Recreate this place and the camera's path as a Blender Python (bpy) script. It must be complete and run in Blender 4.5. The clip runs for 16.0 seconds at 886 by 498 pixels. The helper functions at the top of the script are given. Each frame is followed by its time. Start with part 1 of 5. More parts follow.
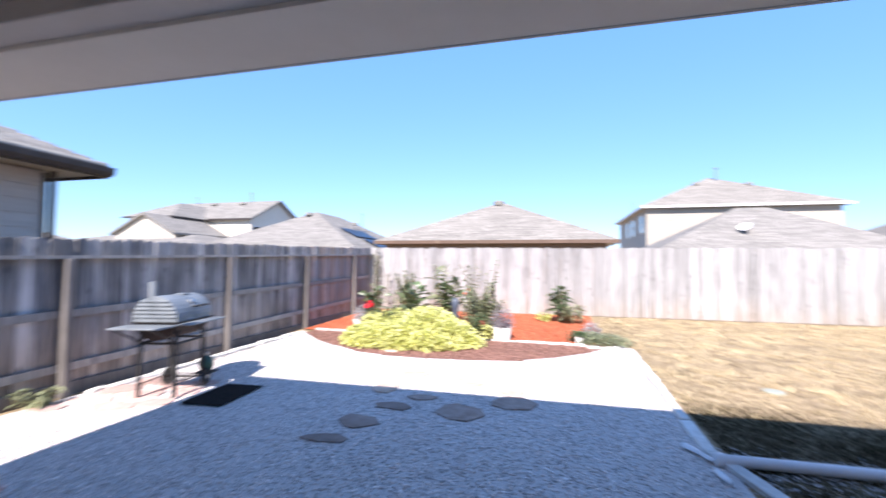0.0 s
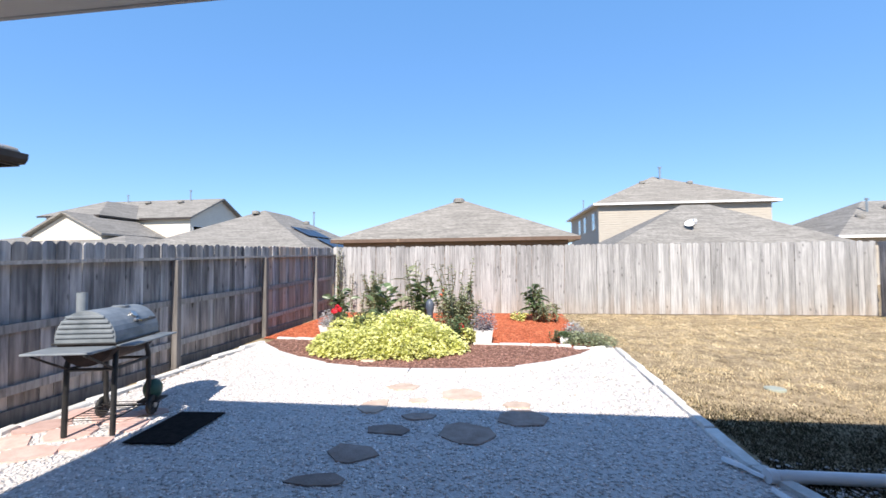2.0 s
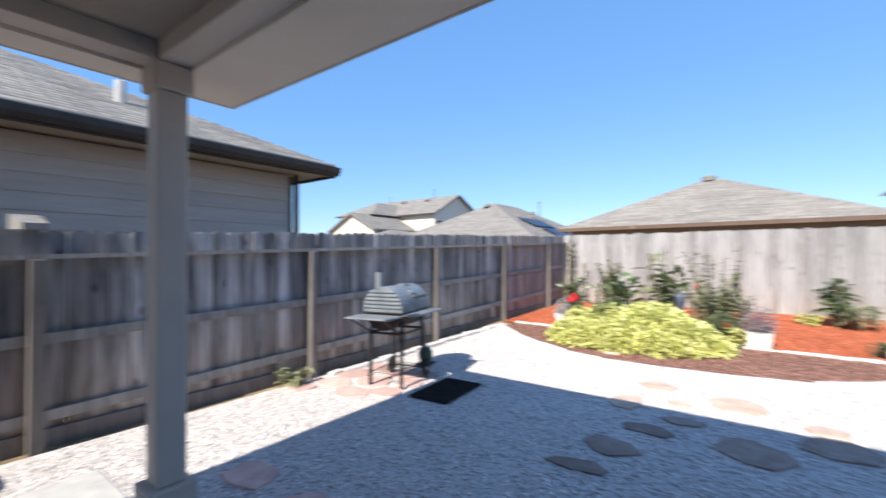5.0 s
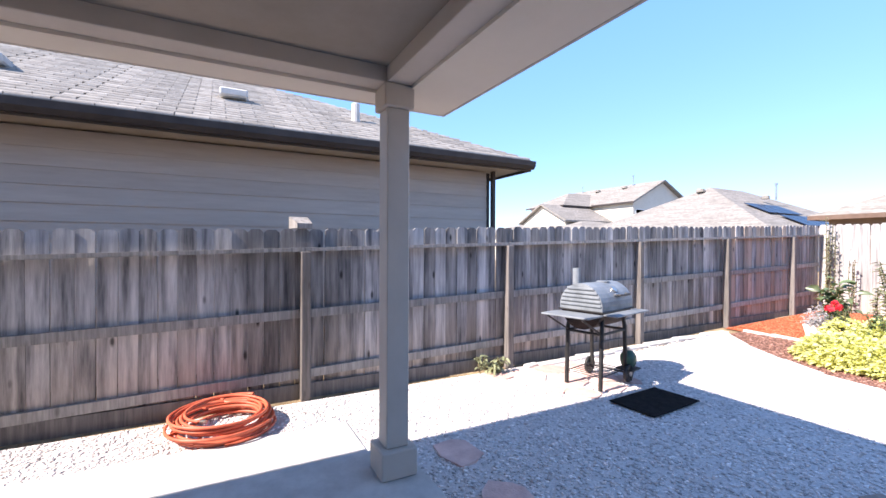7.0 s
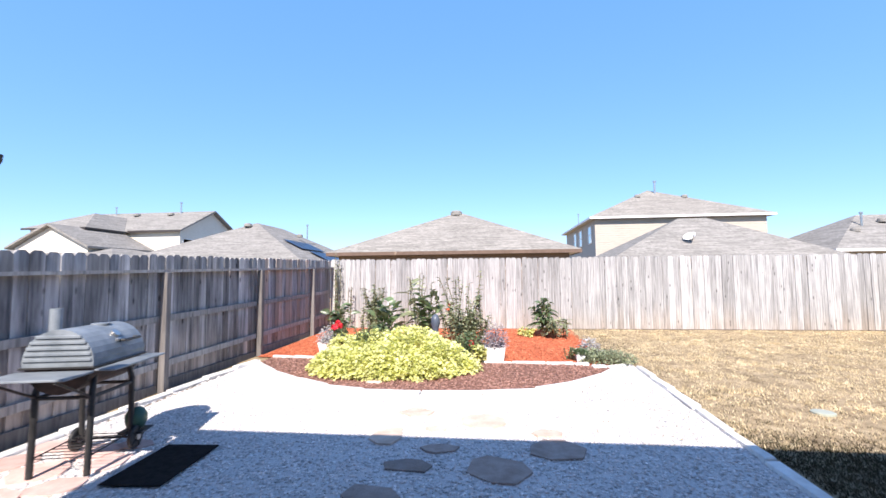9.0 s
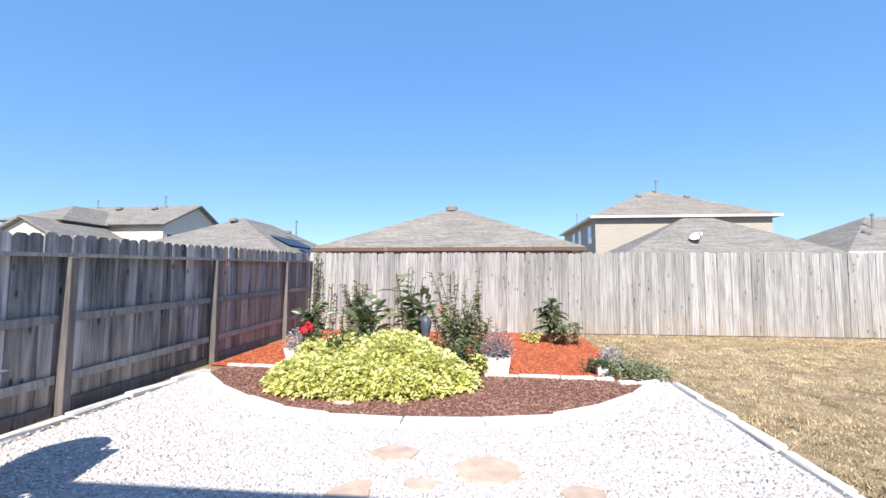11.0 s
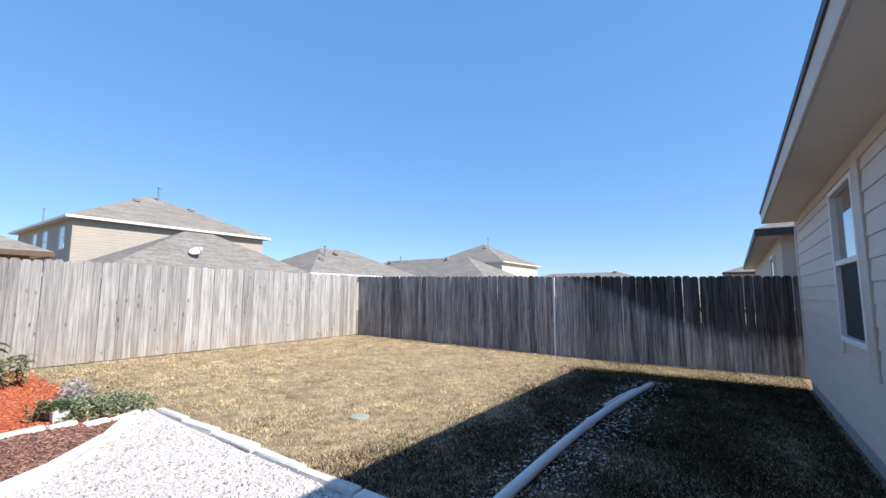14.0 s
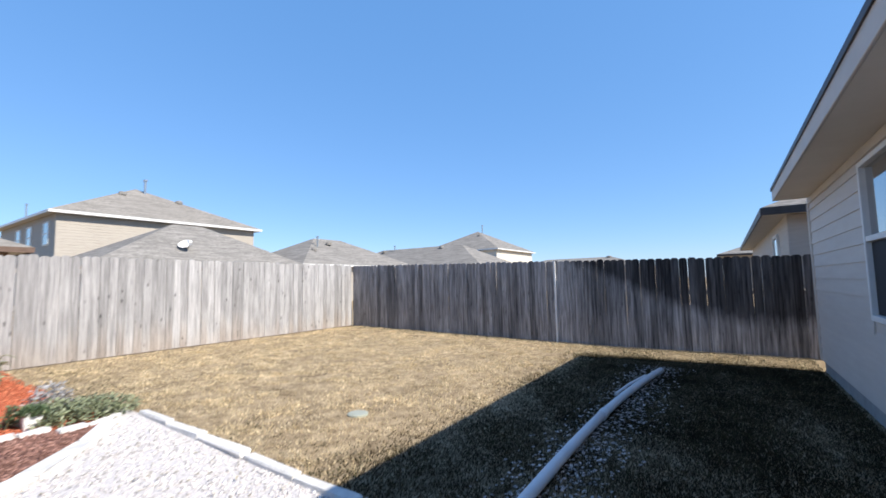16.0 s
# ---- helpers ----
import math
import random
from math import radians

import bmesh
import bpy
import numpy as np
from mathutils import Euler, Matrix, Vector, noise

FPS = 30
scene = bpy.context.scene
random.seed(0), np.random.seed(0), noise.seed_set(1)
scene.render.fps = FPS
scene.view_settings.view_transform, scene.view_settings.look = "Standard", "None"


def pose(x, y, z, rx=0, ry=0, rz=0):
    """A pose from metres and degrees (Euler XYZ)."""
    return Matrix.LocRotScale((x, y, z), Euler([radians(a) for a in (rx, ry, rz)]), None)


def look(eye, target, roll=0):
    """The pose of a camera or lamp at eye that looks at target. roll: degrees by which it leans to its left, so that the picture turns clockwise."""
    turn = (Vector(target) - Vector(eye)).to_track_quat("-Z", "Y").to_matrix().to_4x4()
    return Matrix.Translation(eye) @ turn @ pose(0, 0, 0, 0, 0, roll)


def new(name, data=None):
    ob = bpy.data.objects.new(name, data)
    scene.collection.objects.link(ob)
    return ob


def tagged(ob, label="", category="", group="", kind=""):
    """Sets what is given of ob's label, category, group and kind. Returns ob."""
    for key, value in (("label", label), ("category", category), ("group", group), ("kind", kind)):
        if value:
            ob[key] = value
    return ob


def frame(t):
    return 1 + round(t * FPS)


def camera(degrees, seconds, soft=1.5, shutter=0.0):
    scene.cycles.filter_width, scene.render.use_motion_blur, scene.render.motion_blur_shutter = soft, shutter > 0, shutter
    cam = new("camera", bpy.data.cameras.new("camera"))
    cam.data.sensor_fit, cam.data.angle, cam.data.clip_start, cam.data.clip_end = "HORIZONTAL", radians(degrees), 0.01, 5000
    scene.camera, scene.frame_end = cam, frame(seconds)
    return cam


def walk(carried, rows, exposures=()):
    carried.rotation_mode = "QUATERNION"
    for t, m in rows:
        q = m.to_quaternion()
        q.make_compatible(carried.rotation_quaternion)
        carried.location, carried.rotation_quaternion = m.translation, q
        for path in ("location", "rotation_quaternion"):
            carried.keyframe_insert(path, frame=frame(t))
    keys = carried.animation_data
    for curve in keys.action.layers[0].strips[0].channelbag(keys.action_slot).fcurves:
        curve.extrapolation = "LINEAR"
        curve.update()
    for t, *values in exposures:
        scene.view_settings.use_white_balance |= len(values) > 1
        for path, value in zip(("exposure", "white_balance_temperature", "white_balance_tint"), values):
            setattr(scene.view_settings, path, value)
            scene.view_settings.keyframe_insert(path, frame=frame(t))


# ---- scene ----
cam = camera(92.5, 16.0, shutter=0.5)
PATH = [
    (0, (0.463, -1.455, 1.344), (-0.022, 0.484, 1.422), 0.5),
    (0.5, (0.345, -1.345, 1.405), (0.307, 0.654, 1.443), -2.7),
    (1, (0.164, -1.151, 1.376), (-0.222, 0.806, 1.521), -3.4),
    (1.5, (0.03, -1.029, 1.361), (-0.357, 0.929, 1.487), -1.0),
    (2, (-0.115, -0.996, 1.364), (-0.375, 0.986, 1.435), -0.5),
    (2.5, (-0.268, -1.014, 1.342), (-0.433, 0.978, 1.411), -2.1),
    (3, (-0.318, -1.035, 1.331), (-0.44, 0.96, 1.37), -1.4),
    (3.5, (-0.337, -1.04, 1.331), (-0.483, 0.955, 1.361), -1.1),
    (4, (-0.324, -1.037, 1.322), (-0.528, 0.952, 1.346), -1.0),
    (4.5, (-0.344, -1.025, 1.322), (-0.947, 0.881, 1.36), -1.1),
    (5, (-0.354, -1.055, 1.326), (-1.554, 0.544, 1.356), -0.3),
    (5.2, (-0.38, -1.054, 1.337), (-1.759, 0.394, 1.37), -0.3),
    (7.3, (-0.429, -1.096, 1.361), (-2.197, -0.161, 1.35), 0.2),
    (7.5, (-0.371, -1.065, 1.358), (-1.992, 0.105, 1.361), 0.2),
    (8, (-0.362, -0.952, 1.349), (-1.334, 0.794, 1.41), -1.0),
    (8.5, (-0.447, -0.909, 1.327), (-0.848, 1.05, 1.378), -1.7),
    (9, (-0.451, -0.608, 1.349), (-0.673, 1.375, 1.485), -0.5),
    (11.5, (-0.636, 0.889, 1.23), (-0.818, 2.876, 1.375), 0.6),
    (12, (-0.693, 0.991, 1.256), (-0.593, 2.979, 1.449), 0.1),
    (12.5, (-0.625, 1.026, 1.273), (0.117, 2.869, 1.509), -0.0),
    (13, (-0.56, 0.973, 1.258), (0.719, 2.494, 1.482), -0.2),
    (13.5, (-0.527, 0.91, 1.259), (1.013, 2.168, 1.471), 0.0),
    (14, (-0.515, 0.866, 1.254), (1.127, 1.989, 1.467), 0.0),
    (14.5, (-0.512, 0.864, 1.282), (1.139, 1.974, 1.486), -0.0),
    (15, (-0.524, 0.898, 1.26), (1.104, 2.043, 1.458), -0.1),
    (15.5, (-0.483, 0.977, 1.235), (1.122, 2.166, 1.347), 0.1),
    (16, (-0.277, 1.116, 1.241), (1.385, 2.217, 1.4), -1.3),
]
EXPOSURES = [
    (0.0, 1.04, 6050, 18), (0.5, 0.92, 6100, 16), (1.5, 0.64, 6200, 11), (3.5, 0.62, 6200, 11), (4.5, 0.60, 6200, 11), (5.2, 0.66, 6250, 11),
    (7.4, 1.34, 6400, 20), (8.2, 1.06, 6250, 18), (9.0, 0.88, 6150, 15), (11.5, 0.54, 6200, 11), (13.0, 0.48, 6150, 11), (16.0, 0.48, 6150, 11),
]
walk(cam, [(t, look(eye, target, roll)) for t, eye, target, roll in PATH], EXPOSURES)

# ---- world, sun ----
SUN = Vector((0.04, -1.10, 1.0)).normalized()
world = bpy.data.worlds.new("sky")
scene.world = world
world.use_nodes = True
wn = world.node_tree.nodes
wl = world.node_tree.links
sky = wn.new("ShaderNodeTexSky")
sky.sky_type = "NISHITA"
sky.sun_disc = False
sky.sun_elevation = math.asin(SUN.z)
sky.sun_rotation = math.atan2(SUN.x, SUN.y)
sky.air_density, sky.dust_density, sky.ozone_density = 1.0, 0.0, 2.0
sky_tint = wn.new("ShaderNodeMix")
sky_tint.data_type = "RGBA"
# flat blue tint fitted to the sky in view, faded above to deepen shade
aim = wn.new("ShaderNodeTexCoord")
height = wn.new("ShaderNodeSeparateXYZ")
wl.new(aim.outputs["Generated"], height.inputs[0])
thin = wn.new("ShaderNodeMapRange")
thin.interpolation_type = "SMOOTHSTEP"
for k, v in (("From Min", 0.55), ("From Max", 0.88), ("To Min", 0.55), ("To Max", 0.0)):
    thin.inputs[k].default_value = v
wl.new(height.outputs[2], thin.inputs["Value"])
wl.new(thin.outputs[0], sky_tint.inputs[0])
sky_tint.inputs[7].default_value = (0.87, 2.45, 5.3, 1)
wl.new(sky.outputs["Color"], sky_tint.inputs[6])
wl.new(sky_tint.outputs[2], wn["Background"].inputs["Color"])
wn["Background"].inputs["Strength"].default_value = 0.13
sun = new("sun", bpy.data.lights.new("sun", "SUN"))
sun.data.energy, sun.data.angle, sun.data.color = 5.0, radians(0.55), (1.0, 0.91, 0.77)
sun.matrix_world = look(SUN * 60, (0, 0, 0))


# ---- materials ----
def mat(name, c1, c2, scale=4.0, stretch=(1, 1, 1), rough=0.8, fine=60.0, bump=0.25, depth=0.01,
        vary=0.0, island=0.0, patch=0.25, patch_scale=0.7, metal=0.0, spec=0.4, subsurface=False, knots=0.0):
    m = bpy.data.materials.new(name)
    m.use_nodes = True
    n, l = m.node_tree.nodes, m.node_tree.links
    b = n["Principled BSDF"]
    b.inputs["Roughness"].default_value = rough
    b.inputs["Metallic"].default_value = metal
    b.inputs["Specular IOR Level"].default_value = spec
    geo = n.new("ShaderNodeNewGeometry")
    mp = n.new("ShaderNodeMapping")
    mp.inputs["Scale"].default_value = stretch
    l.new(geo.outputs["Position"], mp.inputs["Vector"])
    info = n.new("ShaderNodeObjectInfo")
    off = n.new("ShaderNodeVectorMath")
    off.operation = "MULTIPLY_ADD"
    off.inputs[1].default_value = (17.0 * min(vary * 8, 1), 11.0 * min(vary * 8, 1), 5.0 * min(vary * 8, 1))
    l.new(info.outputs["Random"], off.inputs[0])
    l.new(mp.outputs[0], off.inputs[2])
    a = n.new("ShaderNodeTexNoise")
    a.inputs["Scale"].default_value = scale
    a.inputs["Detail"].default_value = 6
    a.inputs["Roughness"].default_value = 0.65
    l.new(off.outputs[0], a.inputs["Vector"])
    ramp = n.new("ShaderNodeValToRGB")
    ramp.color_ramp.elements[0].position, ramp.color_ramp.elements[1].position = 0.32, 0.68
    ramp.color_ramp.elements[0].color, ramp.color_ramp.elements[1].color = (*c1, 1), (*c2, 1)
    l.new(a.outputs["Fac"], ramp.inputs["Fac"])
    p = n.new("ShaderNodeTexNoise")
    p.inputs["Scale"].default_value = patch_scale
    p.inputs["Detail"].default_value = 3
    l.new(geo.outputs["Position"], p.inputs["Vector"])
    hsv = n.new("ShaderNodeHueSaturation")
    l.new(ramp.outputs["Color"], hsv.inputs["Color"])
    v = n.new("ShaderNodeMath")
    v.operation = "MULTIPLY_ADD"
    v.inputs[1].default_value, v.inputs[2].default_value = 2 * patch, 1 - patch
    l.new(p.outputs["Fac"], v.inputs[0])
    last = v.outputs[0]
    for amount, out in ((vary, info.outputs["Random"]), (island, geo.outputs["Random Per Island"])):
        if amount:
            w = n.new("ShaderNodeMath")
            w.operation = "MULTIPLY_ADD"
            w.inputs[1].default_value, w.inputs[2].default_value = 2 * amount, 1 - amount
            l.new(out, w.inputs[0])
            q = n.new("ShaderNodeMath")
            q.operation = "MULTIPLY"
            l.new(last, q.inputs[0])
            l.new(w.outputs[0], q.inputs[1])
            last = q.outputs[0]
    l.new(last, hsv.inputs["Value"])
    if knots:
        km = n.new("ShaderNodeMapping")
        km.inputs["Scale"].default_value = (7.0, 7.0, 2.6)
        l.new(geo.outputs["Position"], km.inputs["Vector"])
        vo = n.new("ShaderNodeTexVoronoi")
        vo.inputs["Scale"].default_value = 1.0
        l.new(km.outputs[0], vo.inputs["Vector"])
        kr = n.new("ShaderNodeMapRange")
        kr.inputs["From Min"].default_value, kr.inputs["From Max"].default_value = 0.06, 0.15
        kr.inputs["To Min"].default_value, kr.inputs["To Max"].default_value = 1.0 - knots, 1.0
        l.new(vo.outputs["Distance"], kr.inputs["Value"])
        km2 = n.new("ShaderNodeMath")
        km2.operation = "MULTIPLY"
        l.new(last, km2.inputs[0])
        l.new(kr.outputs[0], km2.inputs[1])
        l.new(km2.outputs[0], hsv.inputs["Value"])
    l.new(hsv.outputs["Color"], b.inputs["Base Color"])
    if bump:
        f = n.new("ShaderNodeTexNoise")
        f.inputs["Scale"].default_value = fine
        f.inputs["Detail"].default_value = 4
        l.new(off.outputs[0], f.inputs["Vector"])
        bp = n.new("ShaderNodeBump")
        bp.inputs["Strength"].default_value, bp.inputs["Distance"].default_value = bump, depth
        l.new(f.outputs["Fac"], bp.inputs["Height"])
        l.new(bp.outputs["Normal"], b.inputs["Normal"])
    if subsurface:
        tr = n.new("ShaderNodeBsdfTranslucent")
        mx = n.new("ShaderNodeMixShader")
        mx.inputs["Fac"].default_value = 0.3
        l.new(hsv.outputs["Color"], tr.inputs["Color"])
        l.new(b.outputs[0], mx.inputs[1])
        l.new(tr.outputs[0], mx.inputs[2])
        l.new(mx.outputs[0], n["Material Output"].inputs["Surface"])
    return m


def shingle_mat(name, c1, c2, course=0.145, tab=0.85):
    m = mat(name, c1, c2, 5.0, (1, 1, 3), 0.93, 120, 0.3, 0.01, patch=0.15, spec=0.15)
    n, l = m.node_tree.nodes, m.node_tree.links
    geo = n.new("ShaderNodeNewGeometry")
    sep = n.new("ShaderNodeSeparateXYZ")
    l.new(geo.outputs["Position"], sep.inputs[0])
    add = n.new("ShaderNodeMath")
    l.new(sep.outputs[0], add.inputs[0])
    l.new(sep.outputs[1], add.inputs[1])
    cb = n.new("ShaderNodeCombineXYZ")
    mul = n.new("ShaderNodeMath")
    mul.operation = "MULTIPLY"
    mul.inputs[1].default_value = 2.2
    l.new(sep.outputs[2], mul.inputs[0])
    l.new(add.outputs[0], cb.inputs[0])
    l.new(mul.outputs[0], cb.inputs[1])
    br = n.new("ShaderNodeTexBrick")
    br.inputs["Scale"].default_value = 1.0
    br.inputs["Brick Width"].default_value = tab
    br.inputs["Row Height"].default_value = course
    br.inputs["Mortar Size"].default_value = 0.008
    br.inputs["Color1"].default_value, br.inputs["Color2"].default_value = (1.12, 1.12, 1.12, 1), (0.80, 0.80, 0.80, 1)
    br.inputs["Mortar"].default_value = (0.62, 0.62, 0.62, 1)
    l.new(cb.outputs[0], br.inputs["Vector"])
    mx = n.new("ShaderNodeMix")
    mx.data_type, mx.blend_type = "RGBA", "MULTIPLY"
    mx.inputs[0].default_value = 1.0
    hsv = n["Hue/Saturation/Value"]
    l.new(hsv.outputs["Color"], mx.inputs[6])
    l.new(br.outputs["Color"], mx.inputs[7])
    l.new(mx.outputs[2], n["Principled BSDF"].inputs["Base Color"])
    return m


def lap_mat(name, c1, c2, board=0.17):
    m = mat(name, c1, c2, 3.0, (1, 1, 4), 0.75, 40, 0.05, patch=0.06)
    n, l = m.node_tree.nodes, m.node_tree.links
    geo = n.new("ShaderNodeNewGeometry")
    sep = n.new("ShaderNodeSeparateXYZ")
    l.new(geo.outputs["Position"], sep.inputs[0])
    div = n.new("ShaderNodeMath")
    div.operation = "DIVIDE"
    div.inputs[1].default_value = board
    l.new(sep.outputs[2], div.inputs[0])
    fr = n.new("ShaderNodeMath")
    fr.operation = "FRACT"
    l.new(div.outputs[0], fr.inputs[0])
    bp = n.new("ShaderNodeBump")
    bp.inputs["Strength"].default_value, bp.inputs["Distance"].default_value = 1.0, -0.03
    l.new(fr.outputs[0], bp.inputs["Height"])
    l.new(bp.outputs["Normal"], n["Principled BSDF"].inputs["Normal"])
    return m


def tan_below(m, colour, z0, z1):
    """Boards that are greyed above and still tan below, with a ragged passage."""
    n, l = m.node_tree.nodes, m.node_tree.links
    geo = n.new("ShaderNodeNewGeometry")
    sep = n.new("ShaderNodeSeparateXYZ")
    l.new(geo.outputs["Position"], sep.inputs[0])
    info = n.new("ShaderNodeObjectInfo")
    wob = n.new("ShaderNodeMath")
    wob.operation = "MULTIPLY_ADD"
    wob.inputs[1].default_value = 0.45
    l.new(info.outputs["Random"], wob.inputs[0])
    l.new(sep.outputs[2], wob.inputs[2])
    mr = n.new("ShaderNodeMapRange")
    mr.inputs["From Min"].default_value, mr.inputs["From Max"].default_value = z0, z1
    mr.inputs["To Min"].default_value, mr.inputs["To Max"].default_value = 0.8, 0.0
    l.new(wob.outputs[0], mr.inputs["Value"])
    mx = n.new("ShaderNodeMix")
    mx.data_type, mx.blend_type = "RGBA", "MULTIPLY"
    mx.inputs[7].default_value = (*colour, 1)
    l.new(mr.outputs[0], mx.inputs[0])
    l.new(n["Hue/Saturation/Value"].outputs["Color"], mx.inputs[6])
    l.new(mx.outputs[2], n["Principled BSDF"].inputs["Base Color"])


def dark_wedge(m):
    """A dark wedge painted into the boards above a ragged line that drops towards the houses."""
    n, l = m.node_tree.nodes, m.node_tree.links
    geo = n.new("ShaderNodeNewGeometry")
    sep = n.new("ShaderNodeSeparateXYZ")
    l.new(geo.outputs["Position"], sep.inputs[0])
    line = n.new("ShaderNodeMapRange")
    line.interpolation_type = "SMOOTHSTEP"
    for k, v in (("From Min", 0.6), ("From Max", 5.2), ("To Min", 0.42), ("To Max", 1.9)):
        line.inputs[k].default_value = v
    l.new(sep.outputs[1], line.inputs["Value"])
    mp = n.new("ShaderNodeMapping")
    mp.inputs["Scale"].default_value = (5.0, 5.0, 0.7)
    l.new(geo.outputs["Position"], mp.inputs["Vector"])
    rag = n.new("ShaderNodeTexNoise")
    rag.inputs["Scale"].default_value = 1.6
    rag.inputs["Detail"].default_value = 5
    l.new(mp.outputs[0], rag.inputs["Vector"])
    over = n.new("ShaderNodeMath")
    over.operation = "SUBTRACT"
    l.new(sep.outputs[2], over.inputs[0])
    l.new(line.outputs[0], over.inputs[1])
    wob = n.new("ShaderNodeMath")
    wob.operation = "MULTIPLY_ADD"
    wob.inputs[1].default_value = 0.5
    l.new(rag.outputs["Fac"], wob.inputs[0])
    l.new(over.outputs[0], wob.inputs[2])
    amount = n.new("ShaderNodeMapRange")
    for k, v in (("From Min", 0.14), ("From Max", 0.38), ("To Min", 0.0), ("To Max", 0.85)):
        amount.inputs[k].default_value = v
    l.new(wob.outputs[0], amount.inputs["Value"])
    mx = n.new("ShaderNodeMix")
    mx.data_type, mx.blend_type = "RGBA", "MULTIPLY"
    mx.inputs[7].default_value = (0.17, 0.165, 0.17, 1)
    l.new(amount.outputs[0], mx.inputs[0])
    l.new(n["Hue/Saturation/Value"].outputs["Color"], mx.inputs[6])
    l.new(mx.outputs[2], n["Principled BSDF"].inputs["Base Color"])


M = {}
M["lawn"] = mat("lawn_soil", (0.20, 0.145, 0.085), (0.50, 0.39, 0.25), 6, (1, 1, 1), 0.95, 90, 0.8, 0.02, patch=0.42, patch_scale=1.1, spec=0.1)
M["grass"] = mat("dormant_grass", (0.54, 0.425, 0.25), (0.93, 0.79, 0.54), 5, (1, 1, 1), 0.9, bump=0, island=0.4, patch=0.3, patch_scale=0.9, spec=0.1, subsurface=True)
# Green turf, toned dark since it also deepens the house shadow.
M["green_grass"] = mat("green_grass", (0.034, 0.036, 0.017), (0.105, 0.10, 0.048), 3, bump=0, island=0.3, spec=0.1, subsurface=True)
# Near-black blades: the house shadow on the lawn, put into turf colour.
M["shade_grass"] = mat("shade_brown_grass", (0.028, 0.021, 0.012), (0.085, 0.064, 0.036), 3, bump=0, island=0.3, spec=0.1, subsurface=True)
M["gravel"] = mat("limestone_gravel", (0.52, 0.485, 0.465), (0.80, 0.75, 0.725), 45, (1, 1, 1), 0.9, 70, 0.8, 0.02, patch=0.08, spec=0.2)
M["stone"] = mat("gravel_stone", (0.57, 0.525, 0.505), (0.88, 0.83, 0.80), 30, rough=0.9, fine=150, bump=0.2, island=0.36, patch=0.06, spec=0.2)
M["edging"] = mat("limestone_edging", (0.60, 0.58, 0.55), (0.80, 0.78, 0.75), 9, rough=0.9, fine=60, bump=0.4, vary=0.08, spec=0.2)
M["red_mulch"] = mat("red_mulch", (0.42, 0.10, 0.05), (0.60, 0.19, 0.095), 12, rough=0.9, fine=80, bump=0.7, depth=0.02, patch=0.12, spec=0.1)
M["red_chip"] = mat("red_mulch_chip", (0.44, 0.12, 0.06), (0.68, 0.25, 0.135), 12, rough=0.9, fine=150, bump=0.2, island=0.3, patch=0.1, spec=0.1)
M["brown_mulch"] = mat("brown_mulch", (0.17, 0.085, 0.066), (0.30, 0.16, 0.125), 14, rough=0.95, fine=80, bump=0.8, depth=0.02, spec=0.1)
M["brown_chip"] = mat("brown_mulch_chip", (0.23, 0.12, 0.095), (0.42, 0.25, 0.20), 14, rough=0.95, fine=150, bump=0.2, island=0.4, spec=0.1)
M["fence_back"] = mat("silver_weathered_cedar", (0.21, 0.204, 0.202), (0.52, 0.507, 0.50), 4, (10, 10, 0.4), 0.9, 40, 0.6, 0.008, vary=0.20, patch=0.36, patch_scale=0.35, spec=0.15, knots=0.6)
# Weathered boards, coloured darker than the back fence for their shaded side.
M["fence_left"] = mat("shaded_weathered_cedar", (0.085, 0.085, 0.092), (0.50, 0.478, 0.47), 1.6, (6, 6, 0.5), 0.9, 40, 0.35, 0.006, vary=0.42, patch=0.5, patch_scale=0.9, spec=0.15, knots=0.8)
M["fence_tan"] = mat("tan_cedar_boards", (0.20, 0.163, 0.138), (0.48, 0.39, 0.33), 1.6, (6, 6, 0.5), 0.9, 40, 0.35, 0.006, vary=0.3, patch=0.3, patch_scale=0.8, spec=0.15, knots=0.7)
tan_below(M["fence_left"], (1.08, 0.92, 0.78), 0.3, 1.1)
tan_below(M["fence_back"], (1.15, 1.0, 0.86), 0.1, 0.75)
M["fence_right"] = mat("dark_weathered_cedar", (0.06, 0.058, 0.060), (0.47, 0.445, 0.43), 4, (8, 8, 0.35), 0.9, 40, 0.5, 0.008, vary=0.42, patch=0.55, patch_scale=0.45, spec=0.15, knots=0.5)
dark_wedge(M["fence_right"])
M["post"] = mat("grey_cedar_post", (0.20, 0.19, 0.182), (0.42, 0.395, 0.37), 4, (8, 8, 0.6), 0.9, 40, 0.5, 0.006, vary=0.22, spec=0.15, knots=0.4)
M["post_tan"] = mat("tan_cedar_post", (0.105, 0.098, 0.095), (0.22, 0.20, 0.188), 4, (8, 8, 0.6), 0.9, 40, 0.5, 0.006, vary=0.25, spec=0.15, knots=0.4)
M["siding"] = mat("taupe_painted_siding", (0.57, 0.515, 0.465), (0.62, 0.57, 0.515), 3, (0.6, 0.6, 6), 0.6, 50, 0.12, 0.004, vary=0.03, patch=0.05)
M["trim"] = mat("taupe_painted_trim", (0.52, 0.465, 0.405), (0.58, 0.52, 0.455), 3, (1, 1, 1), 0.55, 40, 0.1, 0.004, patch=0.05)
M["ceiling"] = mat("painted_patio_ceiling", (0.70, 0.63, 0.535), (0.75, 0.68, 0.585), 2, (1, 1, 1), 0.7, 25, 0.1, 0.004, patch=0.06)
